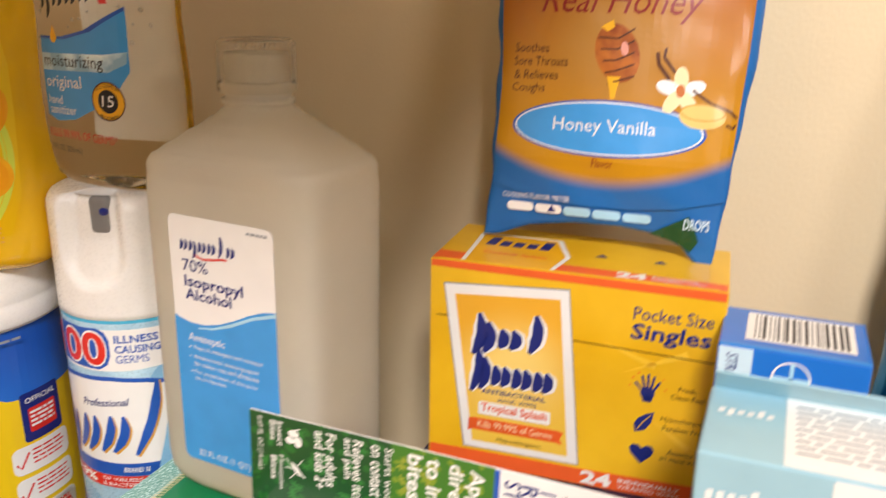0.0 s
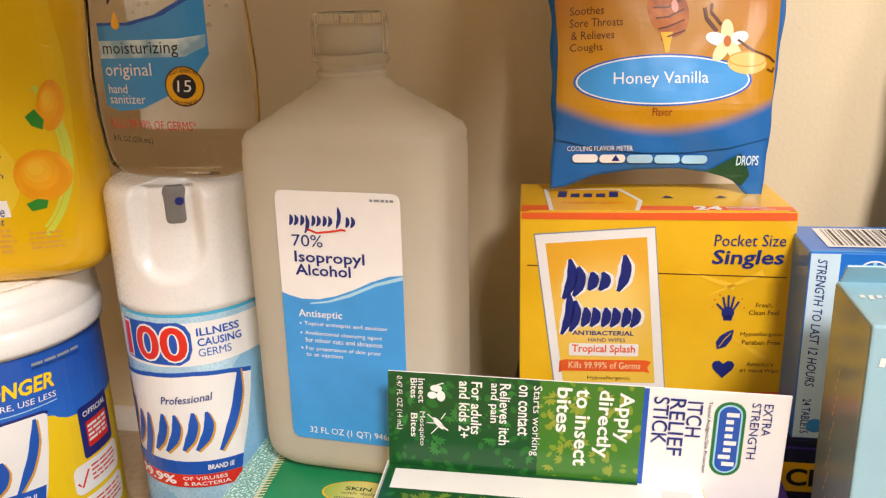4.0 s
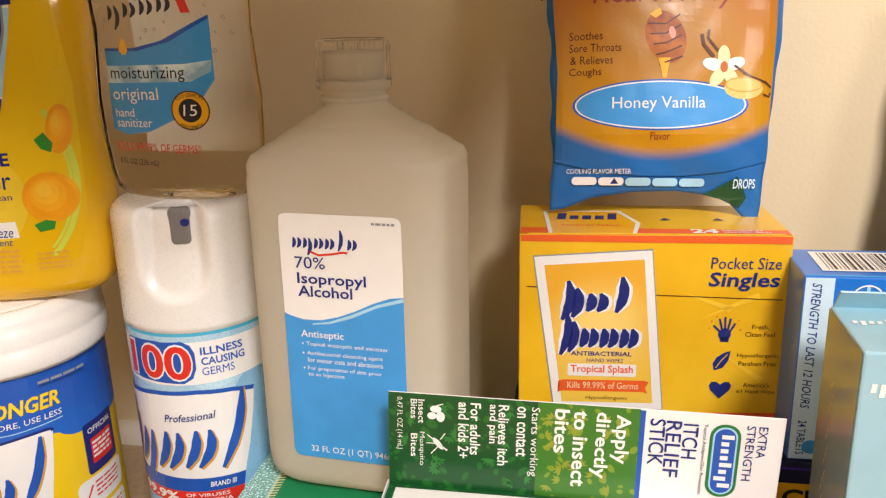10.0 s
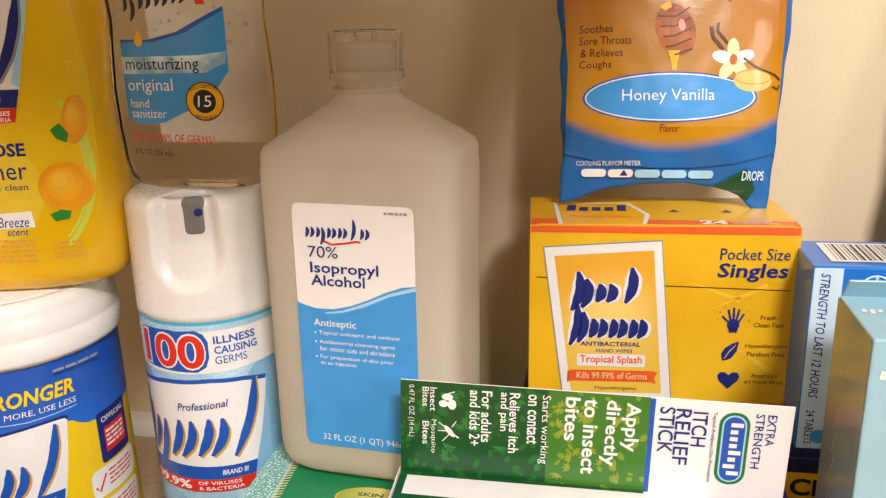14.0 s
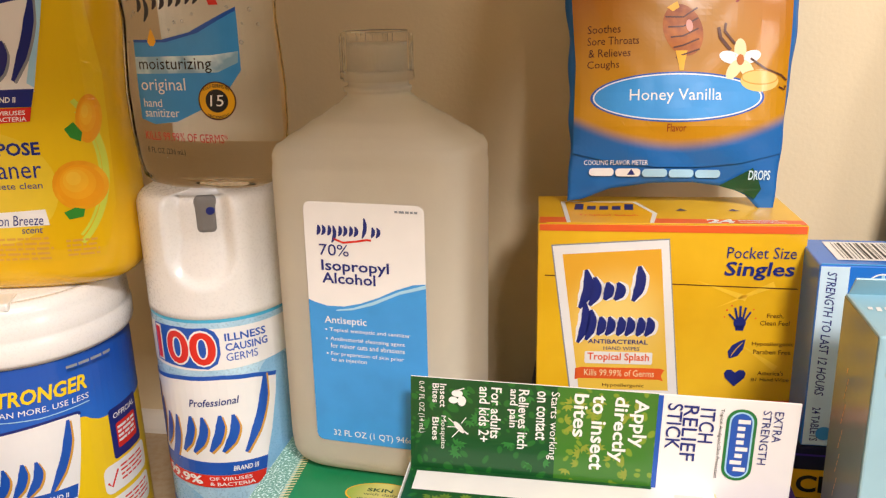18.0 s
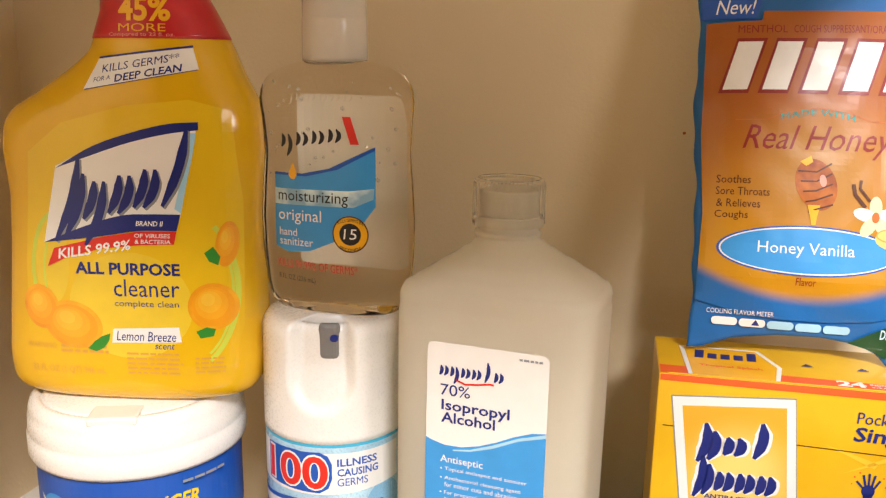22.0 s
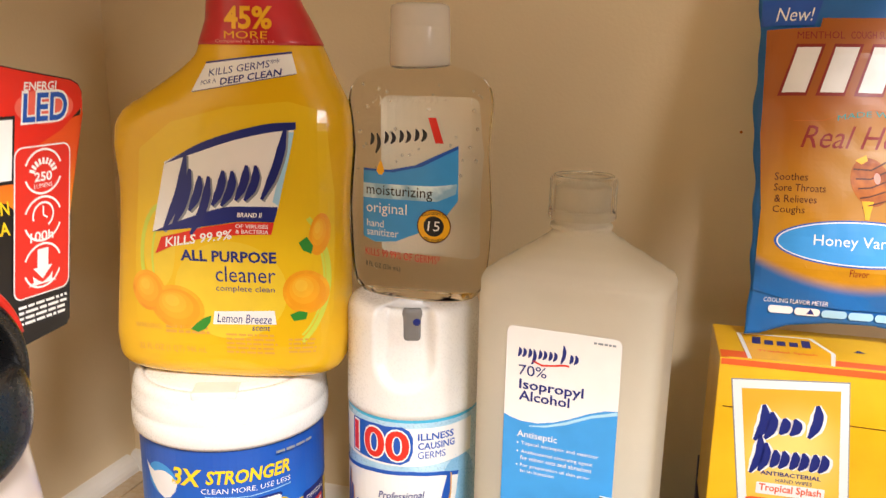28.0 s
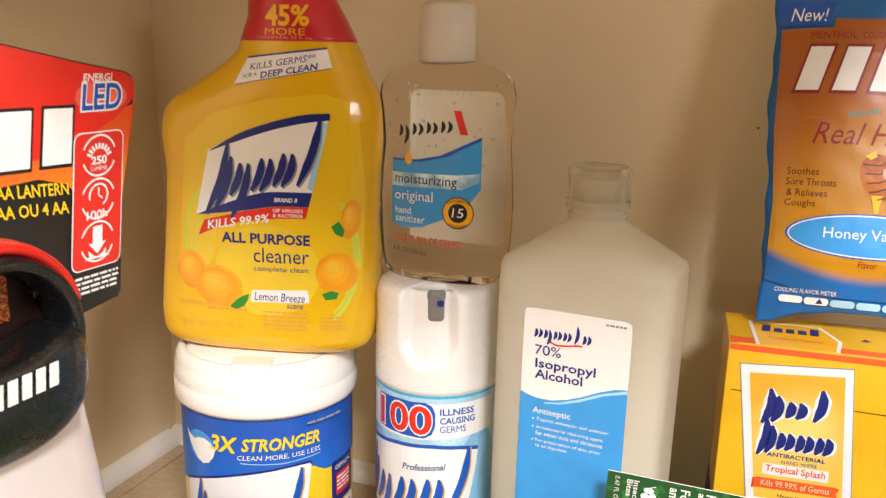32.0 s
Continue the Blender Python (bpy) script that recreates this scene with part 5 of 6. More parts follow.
def thermometer_carton():
    t = thing("pale_blue_carton", pose(-0.0195, 0.2010, ZC, 0, 0, 0.5), "tall pale blue carton with raised top flap", "box")
    w, d, h = 0.076, 0.044, 0.1765
    board = mat("pale_blue_carton_print", "9cc6d4", 0.32, 0.06, 30, coat=0.35)
    body = carton(t, w, d, h, board, 0.0009)
    s = flat_front()
    left = on_plane((0, d, 0), (0, -1, 0), (0, 0, 1))
    top = on_plane((0, 0, h), (1, 0, 0), (0, 1, 0))
    side = printed("side_panel", poly((0.6, 0.6), (43.4, 0.6), (43.4, 175.6), (0.6, 175.6)), mat("grey_green_side_print", "7d8f8a", 0.25, 0.08, 30, coat=0.5), body, left, 0.0002, label="grey green glossy side")
    printed("foil_lettering", [q for k in range(34) for q in stroke([(15 + 1.1 * (k % 3), 30 + 3.6 * k), (15.6 + 1.1 * (k % 3), 32.6 + 3.6 * k)], 0.5)] + [q for k in range(24) for q in stroke([(27 + 1.2 * (k % 2), 20 + 3.4 * k), (27.6 + 1.2 * (k % 2), 22.4 + 3.4 * k)], 0.5)], INK["tan"], side, left, 0.0003, apart=False)
    printed("front_lettering", words("METERS", 16, 46, 31, 150, 0.02, 0, 90), INK["teal"], body, s, 0.0003)
    printed("brand_mark", brand(3, 160, 21, 167, "xyxxlx", 0.1, 0.6), INK["white"], body, s, 0.0003, apart=True)
    printed("brand_mark", brand(3, 24, 20, 30, "xyxxlx", 0.1, 0.6), INK["white"], body, top, 0.0003, apart=True)
    white = printed("white_panel", poly((23, 0.6), (75.4, 0.6), (75.4, 43.4), (23, 43.4)), WHITE, body, top, 0.0002)
    printed("panel_print", bars(26, 6, 73, 38, 9, 9, 0.32), INK["grey"], white, top, 0.0003)
    panel2 = printed("white_panel", poly((36, 0.8), (75.4, 0.8), (75.4, 175.6), (36, 175.6)), WHITE, body, s, 0.0002)
    barcode(panel2, s, 50, 140, 72, 160, 0.0003, 7)
    flap = block(0.001, -0.0004, 0, w - 0.001, 0.0004, 0.011, 0.0002)
    f = part("top_flap", flap, board, body, "folded-up pale blue flap")
    f.matrix_basis = pose(0, d - 0.001, h, 38, 0, 0)
    return t


thermometer_carton()


def foil_bag():
    t = thing("blue_foil_bag", pose(0.0745, 0.3720, -0.2335, -3, 0, -4), "shiny metallic blue foil bag standing upright", "bag")
    loops = []
    for j in range(25):
        v = j / 24
        hw = 0.034 - 0.006 * v + 0.001 * math.sin(v * 17)
        hd = 0.020 * math.sin(math.pi * min(1, v * 0.94 + 0.06)) ** 0.6 + 0.0012
        loops.append([(hw * math.copysign(abs(math.cos(a)) ** 0.8, math.cos(a)) + 0.001 * noise.noise((i * 0.7, v * 9, 1)), hd * math.sin(a) + 0.0015 * noise.noise((i * 0.5, v * 7, 4)), 0.19 * v) for i, a in enumerate([2 * math.pi * k / 40 for k in range(40)])])
    part("bag_body", rings(loops), mat("metallic_blue_foil", "1577b8", 0.22, 0.15, 60, 0.3, 120, metal=0.75), t, "crinkled metallic blue foil", smooth=True)
    part("top_seal", block(-0.028, -0.001, 0.188, 0.028, 0.001, 0.199, 0.0003), mat("metallic_blue_seal", "1a6fae", 0.3, 0.15, 60, 0.3, 300, metal=0.7), t)
    return t


foil_bag()


# ---- cartons in front ----
def leafy(name, a, b, scale=190.0):
    """Green print with a darker and a lighter leaf pattern."""
    m = mat(name, a, 0.33, 0.12, 60, coat=0.35)
    nt = m.node_tree
    p = nt.nodes["Principled BSDF"]
    tc = nt.nodes["Texture Coordinate"]
    vo = nt.nodes.new("ShaderNodeTexVoronoi")
    vo.inputs["Scale"].default_value = scale
    vo.inputs["Randomness"].default_value = 1
    ns = nt.nodes.new("ShaderNodeTexNoise")
    ns.inputs["Scale"].default_value, ns.inputs["Detail"].default_value = 40, 1
    mx0 = nt.nodes.new("ShaderNodeVectorMath")
    mx0.operation = "MULTIPLY_ADD"
    mx0.inputs[1].default_value = (0.02, 0.02, 0.02)
    nt.links.new(tc.outputs["Object"], ns.inputs["Vector"])
    nt.links.new(ns.outputs["Color"], mx0.inputs[0])
    nt.links.new(tc.outputs["Object"], mx0.inputs[2])
    nt.links.new(mx0.outputs[0], vo.inputs["Vector"])
    rp = nt.nodes.new("ShaderNodeValToRGB")
    rp.color_ramp.elements[0].position, rp.color_ramp.elements[1].position = 0.28, 0.34
    rp.color_ramp.elements[0].color, rp.color_ramp.elements[1].color = (*rgb(b), 1), (*rgb(a), 1)
    nt.links.new(vo.outputs["Distance"], rp.inputs["Fac"])
    nt.links.new(rp.outputs["Color"], p.inputs["Base Color"])
    return m


LEAFY = leafy("leafy_green_print", "0f4f22", "216b28")
LEAFY2 = leafy("leafy_olive_print", "3f7a26", "7d9a2c")


def leaf_shapes(seed, u0, v0, u1, v1, count):
    rnd = random.Random(seed)
    out = []
    for _ in range(count):
        u, v, a0 = rnd.uniform(u0 + 4, u1 - 4), rnd.uniform(v0 + 3.5, v1 - 3.5), rnd.uniform(0, 360)
        for k in range(rnd.choice((3, 4, 5))):
            a = a0 + k * 36
            c, s = math.cos(math.radians(a)), math.sin(math.radians(a))
            out += poly((u, v), (u + 1.8 * c - 0.6 * s, v + 1.8 * s + 0.6 * c), (u + 3.4 * c, v + 3.4 * s), (u + 1.8 * c + 0.6 * s, v + 1.8 * s - 0.6 * c))
    return [([(min(max(a, u0), u1), min(max(b, v0), v1)) for a, b in vs], fs) for vs, fs in out]


def itch_stick_carton():
    t = thing("itch_stick_carton", pose(-0.1947, 0.2282, -0.2463, 0, 2.0, 2.2), "green and white itch stick carton on a hang card", "box")
    # hang card at the back, leaning a little
    card = part("hang_card", block(0, -0.0004, -0.0005, 0.1590, 0.0004, 0.0625, 0.0003), WHITE, t, "green and white printed hang card")
    s = flat_front(-0.0004)
    printed("green_print", poly((0, 0), (62, 0), (62, 62.5), (0, 62.5)), LEAFY, card, s, 0.0002)
    printed("olive_print", poly((62, 0), (103, 0), (103, 62.5), (62, 62.5)), LEAFY2, card, s, 0.0002)
    printed("leaf_print", leaf_shapes(3, 2, 20, 62, 61, 26), mat("mid_green_ink", "2f7f35", 0.35, 0.1, coat=0.3), card, s, 0.00025, apart=True)
    printed("leaf_print", leaf_shapes(4, 60, 20, 102, 61, 22), mat("olive_ink", "8f9c34", 0.35, 0.1, coat=0.3), card, s, 0.00025, apart=True)
    printed("blue_line", poly((103, 0), (105, 0), (105, 62.1), (103, 62.1)), INK["blue"], card, s, 0.0003)
    big = words("Apply", 92, 37, 99.5, 59.5, 0.02, 0, -90) + words("directly", 84, 29.5, 91.4, 60, 0.02, 0, -90) + words("to insect", 76.6, 25, 82.6, 60, 0.02, 0, -90) + words("bites", 69, 40, 75, 60, 0.02, 0, -90)
    mid = words("Starts working", 58.6, 28, 63, 60, 0.015, 0, -90) + words("on contact", 53.6, 37, 58, 60, 0.015, 0, -90) + words("Relieves itch", 46, 32, 50.4, 60, 0.015, 0, -90) + words("and pain", 41.4, 42, 45.8, 60, 0.015, 0, -90)
    low = words("For adults", 34.4, 36, 38.8, 60, 0.015, 0, -90) + words("and kids 2+", 29.4, 34, 34, 60, 0.015, 0, -90)
    tiny = words("Insect", 12.6, 49, 15.4, 60, 0.01, 0, -90) + words("Bites", 9.4, 51, 12.2, 60, 0.01, 0, -90) + words("Mosquito", 12.6, 29, 15.4, 45, 0.01, 0, -90) + words("Bites", 9.4, 33, 12.2, 44, 0.01, 0, -90) + words("0.47 FL OZ (14 mL)", 3, 36, 6, 60.6, 0.0, 0, -90)
    printed("card_lettering", big + mid + low + tiny, INK["white"], card, s, 0.0004)
    printed("bee_icon", oval(20, 56, 2.4, 1.6) + oval(22, 52.6, 1.8, 2.4) + oval(18.4, 52.8, 2, 1.6) + stroke([(19, 57), (23, 58.6)], 0.5), INK["white"], card, s, 0.0004)
    printed("mosquito_icon", oval(21, 40, 1.2, 3.4, 16, 40) + stroke([(21, 40), (25, 37)], 0.7) + stroke([(20, 41), (16.4, 44)], 0.4) + stroke([(20, 40), (16, 40)], 0.4) + stroke([(21, 38.6), (18, 35)], 0.4) + stroke([(22, 42), (24, 45)], 0.4), INK["white"], card, s, 0.0004)
    printed("title_lettering", words("ITCH", 120, 42, 126, 57.6, 0.005, 0, -90) + words("RELIEF", 113.4, 33, 119.4, 58.4, 0.005, 0, -90) + words("STICK", 107, 38, 113, 58.8, 0.005, 0, -90) + words("EXTRA", 149, 44.6, 152.4, 58.4, 0.0, 0, -90) + words("STRENGTH", 144.4, 34, 147.8, 58.6, 0.0, 0, -90), INK["navy"], card, s, 0.0004)
    printed("small_lettering", words("Topical Analgesic/Skin Protectant", 127.6, 26, 129.4, 58, 0, 0, -90), INK["black"], card, s, 0.0004)
    pill = printed("brand_pill", rrect(130.6, 25.6, 142.6, 58.4, 5.6), INK["green"], card, s, 0.0003, label="blue and green brand pill")
    printed("pill_line", rrect(131.8, 26.8, 141.4, 57.2, 4.6), INK["pale"], pill, s, 0.0004)
    printed("pill_field", rrect(132.5, 27.5, 140.7, 56.5, 4), INK["blue"], pill, s, 0.0005)
    printed("brand_mark", [([(133.0 + (v - 0.0), 56 - u) for u, v in vs], fs) for vs, fs in brand(1.5, 0.6, 26.5, 7, "lxxxlxyl", 0.0, 0.6)], INK["white"], pill, s, 0.0006, apart=True)
    # the box that holds the stick
    x1 = 0.1290
    body = part("stick_box", block(0, -0.0305, 0.0, x1, -0.0005, 0.0192, 0.0009), WHITE, t, "white and green folded box")
    top = on_plane((0, -0.0305, 0.0192), (1, 0, 0), (0, 1, 0))
    fr = flat_front(-0.0305)
    printed("green_stripe", poly((0.2, 0.2), (66, 0.2), (66, 12.2), (0.2, 12.2)), LEAFY, body, top, 0.0002)
    printed("olive_stripe", poly((66, 0.2), (103, 0.2), (103, 12.2), (66, 12.2)), LEAFY2, body, top, 0.0002)
    printed("green_stripe", poly((0.2, 26.5), (103, 27.5), (103, 29.4), (0.2, 29.4)), LEAFY, body, top, 0.0002)
    printed("green_edge", poly((0.2, 12.2), (3.4, 12.2), (3.4, 26.5), (0.2, 26.5)), LEAFY, body, top, 0.0002)
    printed("leaf_print", leaf_shapes(8, 2, 1.4, 102, 12, 20), mat("olive_ink_dark", "6d8c30", 0.35, 0.1, coat=0.3), body, top, 0.00025, apart=True)
    printed("blue_line", poly((103, 0.8), (105, 0.8), (105, 12.2), (103, 12.2)), INK["blue"], body, top, 0.0003)
    printed("grip_ribs", rrect(112, 15, 124, 25, 0.8), mat("pale_grey_rib", "dcdad4", 0.5, 0.03), body, top, 0.0002)
    printed("green_stripe", poly((1, 0.6), (66, 0.6), (66, 4.2), (1, 4.2)), LEAFY, body, fr, 0.0002)
    printed("olive_stripe", poly((66, 0.6), (103, 0.6), (103, 4.2), (66, 4.2)), LEAFY2, body, fr, 0.0002)
    printed("green_stripe", poly((0.2, 16.6), (103, 16.6), (103, 19.1), (0.2, 19.1)), LEAFY, body, fr, 0.0002)
    printed("green_edge", poly((0.2, 0.4), (3.4, 0.4), (3.4, 16.6), (0.2, 16.6)), LEAFY, body, fr, 0.0002)
    printed("box_lettering", words("ITCH RELIEF STICK", 9.5, 10.4, 49, 14.6, 0.01, 0, 180), INK["navy"], body, fr, 0.0003)
    pill2 = printed("brand_pill", rrect(56, 5.4, 97, 16.4, 5.2), INK["green"], body, fr, 0.0003, label="blue and green brand pill")
    printed("pill_line", rrect(57, 6.4, 96, 15.4, 4.2), INK["pale"], pill2, fr, 0.0004)
    printed("pill_field", rrect(57.7, 7.1, 95.3, 14.7, 3.6), INK["blue"], pill2, fr, 0.0005)
    printed("brand_mark", [([(152.5 - u, 21.8 - v) for u, v in vs], fs) for vs, fs in brand(60, 7.8, 92.5, 14, "lxxxlxyl", 0.0, 0.6)], INK["white"], pill2, fr, 0.0006, apart=True)
    for k in range(9):
        part("grip_rib", block(0.1085 + 0.0014 * k, -0.0310, 0.004, 0.1092 + 0.0014 * k, -0.0304, 0.0165, 0.0001, 1), mat("pale_grey_rib", "dcdad4", 0.5, 0.03) if k == 0 else bpy.data.materials["pale_grey_rib"], body)
    part("end_flap", block(-0.0006, -0.0300, 0.0006, -0.0001, -0.0010, 0.0210, 0.0001), WHITE, body, "white board end flap")
    part("end_flap", block(x1 + 0.0001, -0.0300, 0.0006, x1 + 0.0006, -0.0010, 0.0186, 0.0001), INK["cream"], body)
    return t


itch_stick_carton()


def tissue_carton():
    t = thing("tissue_carton", pose(-0.2705, 0.2110, ZC, 0, 0, -0.5), "teal and green tissue carton with dotted border", "box")
    w, d, h = 0.118, 0.098, 0.0742
    body = carton(t, w, d, h, mat("pale_teal_board", "a9cfc4", 0.35, 0.06, 40, coat=0.3))
    s = flat_front()
    top = on_plane((0, 0, h), (1, 0, 0), (0, 1, 0))
    field = printed("green_field", poly((17, 0.6), (117, 0.6), (117, 97), (14, 97), (13, 60)), blend("green_carton_print", "0f8f5c", "0c7a4a", 0.0, 0.08, "Y", 0.3, 0.35), body, top, 0.0003, label="deep green top print")
    printed("sparkle_border", poly((0.6, 0.6), (15, 0.6), (11.4, 60), (12.4, 97), (0.6, 97)), mat("sparkle_teal_print", "7fc6b4", 0.3, 0.3, 900, coat=0.3, second="c9ebe2", split=(0.5, 0.62)), body, top, 0.0003)
    dash = []
    for k in range(30):
        v = 2 + 2.2 * k
        u = 15.2 - 0.05 * v
        dash += poly((u, v), (u + 4, v + 1.2), (u + 4, v + 2), (u, v + 0.8))
    printed("dash_border", dash, INK["cream"], body, top, 0.0005)
    seal = printed("oval_badge", oval(60, 23.5, 17, 8.8), INK["gold"], field, top, 0.0005, label="lime oval badge")
    printed("badge_glow", oval(60, 23.5, 16.2, 8.2), blend("badge_green_print", "8fae3c", "d8d27a", 0.045, 0.075, "X", 0.3, 0.3), seal, top, 0.0006)
    printed("badge_lettering", words("SKIN", 53, 24.6, 65, 27.4, 0.02) + words("with daily", 52, 21, 68, 23.6) + words("moisturizers", 50, 17.6, 70, 20.2), INK["dark_green"], seal, top, 0.0007)
    printed("count_tab", rrect(27, 10.4, 32.5, 13.2, 0.6), INK["gold"], field, top, 0.0004)
    printed("top_lettering", words("45", 23, 10.6, 26, 13) + words("TISSUES / MOUCHOIRS", 33.6, 10.6, 54, 13) + words("2 EPAISSEURS", 22, 6.8, 35, 8.8) + words("8.2 x 8.4 in / 20.8 x 21.3 cm", 37, 6.8, 63, 8.8), INK["ice"], field, top, 0.0004)
    dots = []
    for j in range(14):
        for i in range(40):
            u, v = 3 + 2.9 * i + (1.4 if j % 2 else 0), 70 - 2.9 * j - 3 * math.sin(i * 0.25)
            if 2 < u < 116 and 2 < v < 70:
                dots += oval(u, v, 0.62, 0.62, 6)
    tagged(printed("dot_pattern", dots, INK["ice"], body, s, 0.0002), kind="stuff")
    disc = printed("teal_disc", oval(25, 46, 17, 15.5), INK["teal"], body, s, 0.0003, label="teal round badge")
    printed("disc_lettering", words("soothing", 14, 51, 36, 55, 0.01, 0, 180) + words("lotion", 19, 55.6, 33, 59.2, 0.01, 0, 180), INK["white"], disc, s, 0.0004)
    return t


tissue_carton()


def cold_powder_carton():
    t = thing("cold_remedy_carton", pose(-0.4625, 0.1430, ZC, 0, 0, 0.6), "blue and orange cold remedy carton with crushed end", "box")
    w, d, h = 0.0905, 0.0445, 0.0770
    blue = mat("royal_blue_print", "1c429f", 0.3, 0.1, 40, coat=0.4)
    body = carton(t, w, d, h, blue, 0.0012)
    top = on_plane((0, 0, h), (1, 0, 0), (0, 1, 0))
    s = flat_front()
    orange = mat("golden_orange_print", "f0ac18", 0.35, 0.08, 60, coat=0.25)
    glow(orange, "f9e3a0", (0.0640, 0.030, 0.077), 0.001, 0.014)
    printed("orange_field", poly((0.6, 2.4), (62, 2.4), (62, 9.6), (0.6, 9)) + poly((62, 0.9), (89.6, 0.9), (88.4, 31.6), (62, 32.4)), orange, body, top, 0.0003, label="golden orange print")
    pill = printed("brand_oval", oval(26, 23.6, 39, 9.6, 48), mat("oval_blue_print", "2466c4", 0.3, 0.1, 30, coat=0.4), body, top, 0.0004, label="blue brand oval")
    printed("oval_line", arc(26, 23.6, 39.4, 9.8, -172, 74, 1.3, 48), INK["yellow"], pill, top, 0.0006)
    printed("oval_line", arc(27, 23.6, 39.8, 10.6, -120, 68, 0.7, 48), INK["white"], pill, top, 0.0008)
    printed("brand_mark", brand(4, 16.6, 62.6, 29, "lxxxxxxx", 0.3, 0.62, 3.0), INK["white"], pill, top, 0.0010, label="white brand block", apart=True)
    printed("top_lettering", words("SEVERE COLD", 30, 4.0, 60.6, 8.0, 0.02, 0.15) + words("GREEN TEA &", 73, 11.4, 88, 14.2, 0.005, 0.15) + words("HONEY LEMON", 72, 8.0, 88.4, 10.8, 0.005, 0.15) + words("FLAVORS", 77, 4.4, 88, 7.2, 0.005, 0.15), INK["brown"], body, top, 0.0005)
    printed("worn_edge", stroke([(90.1, 0.6), (90.1, 44)], 0.9) + stroke([(0.8, 0.5), (90, 0.5)], 0.3), INK["white"], body, top, 0.0006, label="worn white cardboard edge")
    shield = printed("maker_shield", poly((80.6, 72.4), (84, 73.6), (88.4, 72), (88.6, 68), (86, 65.2), (82.6, 66), (80.4, 69)), INK["orange"], body, s, 0.0004)
    printed("shield_mark", brand(81.8, 67.0, 87.4, 71.8, "xxl", 0.0, 0.6), INK["white"], shield, s, 0.0005, apart=True)
    printed("orange_field", poly((68, 76.2), (89.8, 76.2), (89.8, 30), (84, 52), (78, 65)), INK["gold"], body, s, 0.0003)
    oval2 = printed("brand_oval", oval(34, 44, 50, 24, 48), INK["blue"], body, s, 0.00035)
    printed("oval_line", arc(34, 44, 50, 24, 0, 180, 2.2, 48), INK["yellow"], oval2, s, 0.0006)
    printed("brand_mark", brand(-2, 36, 76, 64, "lxxxxxxx", 0.2, 0.6), INK["white"], oval2, s, 0.0010, apart=True)
    # the end panel bulges a little out of the box
    f1 = part("end_panel", block(-0.0002, 0.0, -0.0008, 0.0660, 0.0441, 0.0, 0.0003), blue, body, "bulging blue and gold end panel")
    f1.matrix_basis = pose(w + 0.0006, 0.0002, h - 0.0008, 0, 85.5, 0)
    e = on_plane((0, 0, 0), (0, 1, 0), (-1, 0, 0))
    printed("gold_corner", poly((43.6, -0.4), (29.5, -0.4), (34, -5), (43.6, -18.5)), INK["gold"], f1, e, 0.0003)
    printed("gold_line", [(v, f) for v, f in stroke(flow((43.4, -20.4), (36, -17.6), (24, -16.4), (12, -18.6), (3, -24)), 1.3)], INK["yellow"], f1, e, 0.0003)
    return t


cold_powder_carton()


def cough_syrup_carton():
    t = thing("cough_syrup_carton", pose(-0.3880, 0.1500, ZC, 0, 0, 1.5), "black white and green cough syrup carton lying flat", "box")
    w, d, h = 0.090, 0.0345, 0.0550
    body = carton(t, w, d, h, WHITE)
    top = on_plane((0, 0, h), (1, 0, 0), (0, 1, 0))
    band = printed("black_band", poly((0.6, 20), (89.4, 22), (89.4, 33.4), (0.6, 33.4)), INK["black"], body, top, 0.0003, label="black printed band")
    printed("brand_mark", brand(34, 24.4, 62, 31.6, "lxlxlxxxxx", 0.15, 0.6), INK["white"], band, top, 0.0004, apart=True)
    printed("green_field", poly((0.6, 0.6), (60, 0.6), (40, 9), (0.6, 15)), INK["lime"], body, top, 0.0003)
    strip = printed("name_strip", poly((2, 8), (40, 5), (70, 10), (40, 15), (3, 15)), INK["dark_green"], body, top, 0.0004)
    printed("strip_lettering", words("Cough+Chest Congestion", 6, 9, 58, 13, 0.02, 0.15), INK["white"], strip, top, 0.0005)
    tab = printed("red_tab", poly((3, 14.6), (36, 14.4), (40, 17), (34, 20.6), (5, 20.6)), INK["crimson"], body, top, 0.0004)
    printed("tab_lettering", words("MAXIMUM", 14, 17.8, 27, 19.8, 0.02) + words("STRENGTH", 14, 15.2, 28, 17.2, 0.02), INK["white"], tab, top, 0.0005)
    printed("ring_mark", arc(76, 12, 9, 6, 0, 360, 0.6), INK["grey"], body, top, 0.0004)
    return t


cough_syrup_carton()


def bandage_carton():
    t = thing("bandage_carton", pose(-0.2975, 0.1500, ZC, 0, 0, 2.2), "green bandage carton with red stripe", "box")
    w, d, h = 0.082, 0.0535, 0.0552
    body = carton(t, w, d, h, mat("grass_green_print", "3f9c33", 0.32, 0.07, 40, coat=0.35))
    top = on_plane((0, 0, h), (1, 0, 0), (0, 1, 0))
    red = printed("red_stripe", poly((0.6, 30), (81.4, 28), (81.4, 41), (0.6, 46)), INK["red"], body, top, 0.0003, label="red printed stripe")
    printed("stripe_lettering", words("PLASTIC", 44, 29.6, 72, 34, 0.03, 0, 180) + words("BANDAGES", 52, 36, 68, 38, 0.01, 0, 180), INK["white"], red, top, 0.0004)
    printed("size_lettering", words("10", 60, 44, 70, 49.6, 0.03, 0, 180) + words("2 x 4 in", 46, 46.4, 57, 49, 0.01, 0, 180) + words("(5.0 x 10.1 cm)", 40, 43, 58, 45.2, 0.01, 0, 180), INK["white"], body, top, 0.0004)
    return t


bandage_carton()


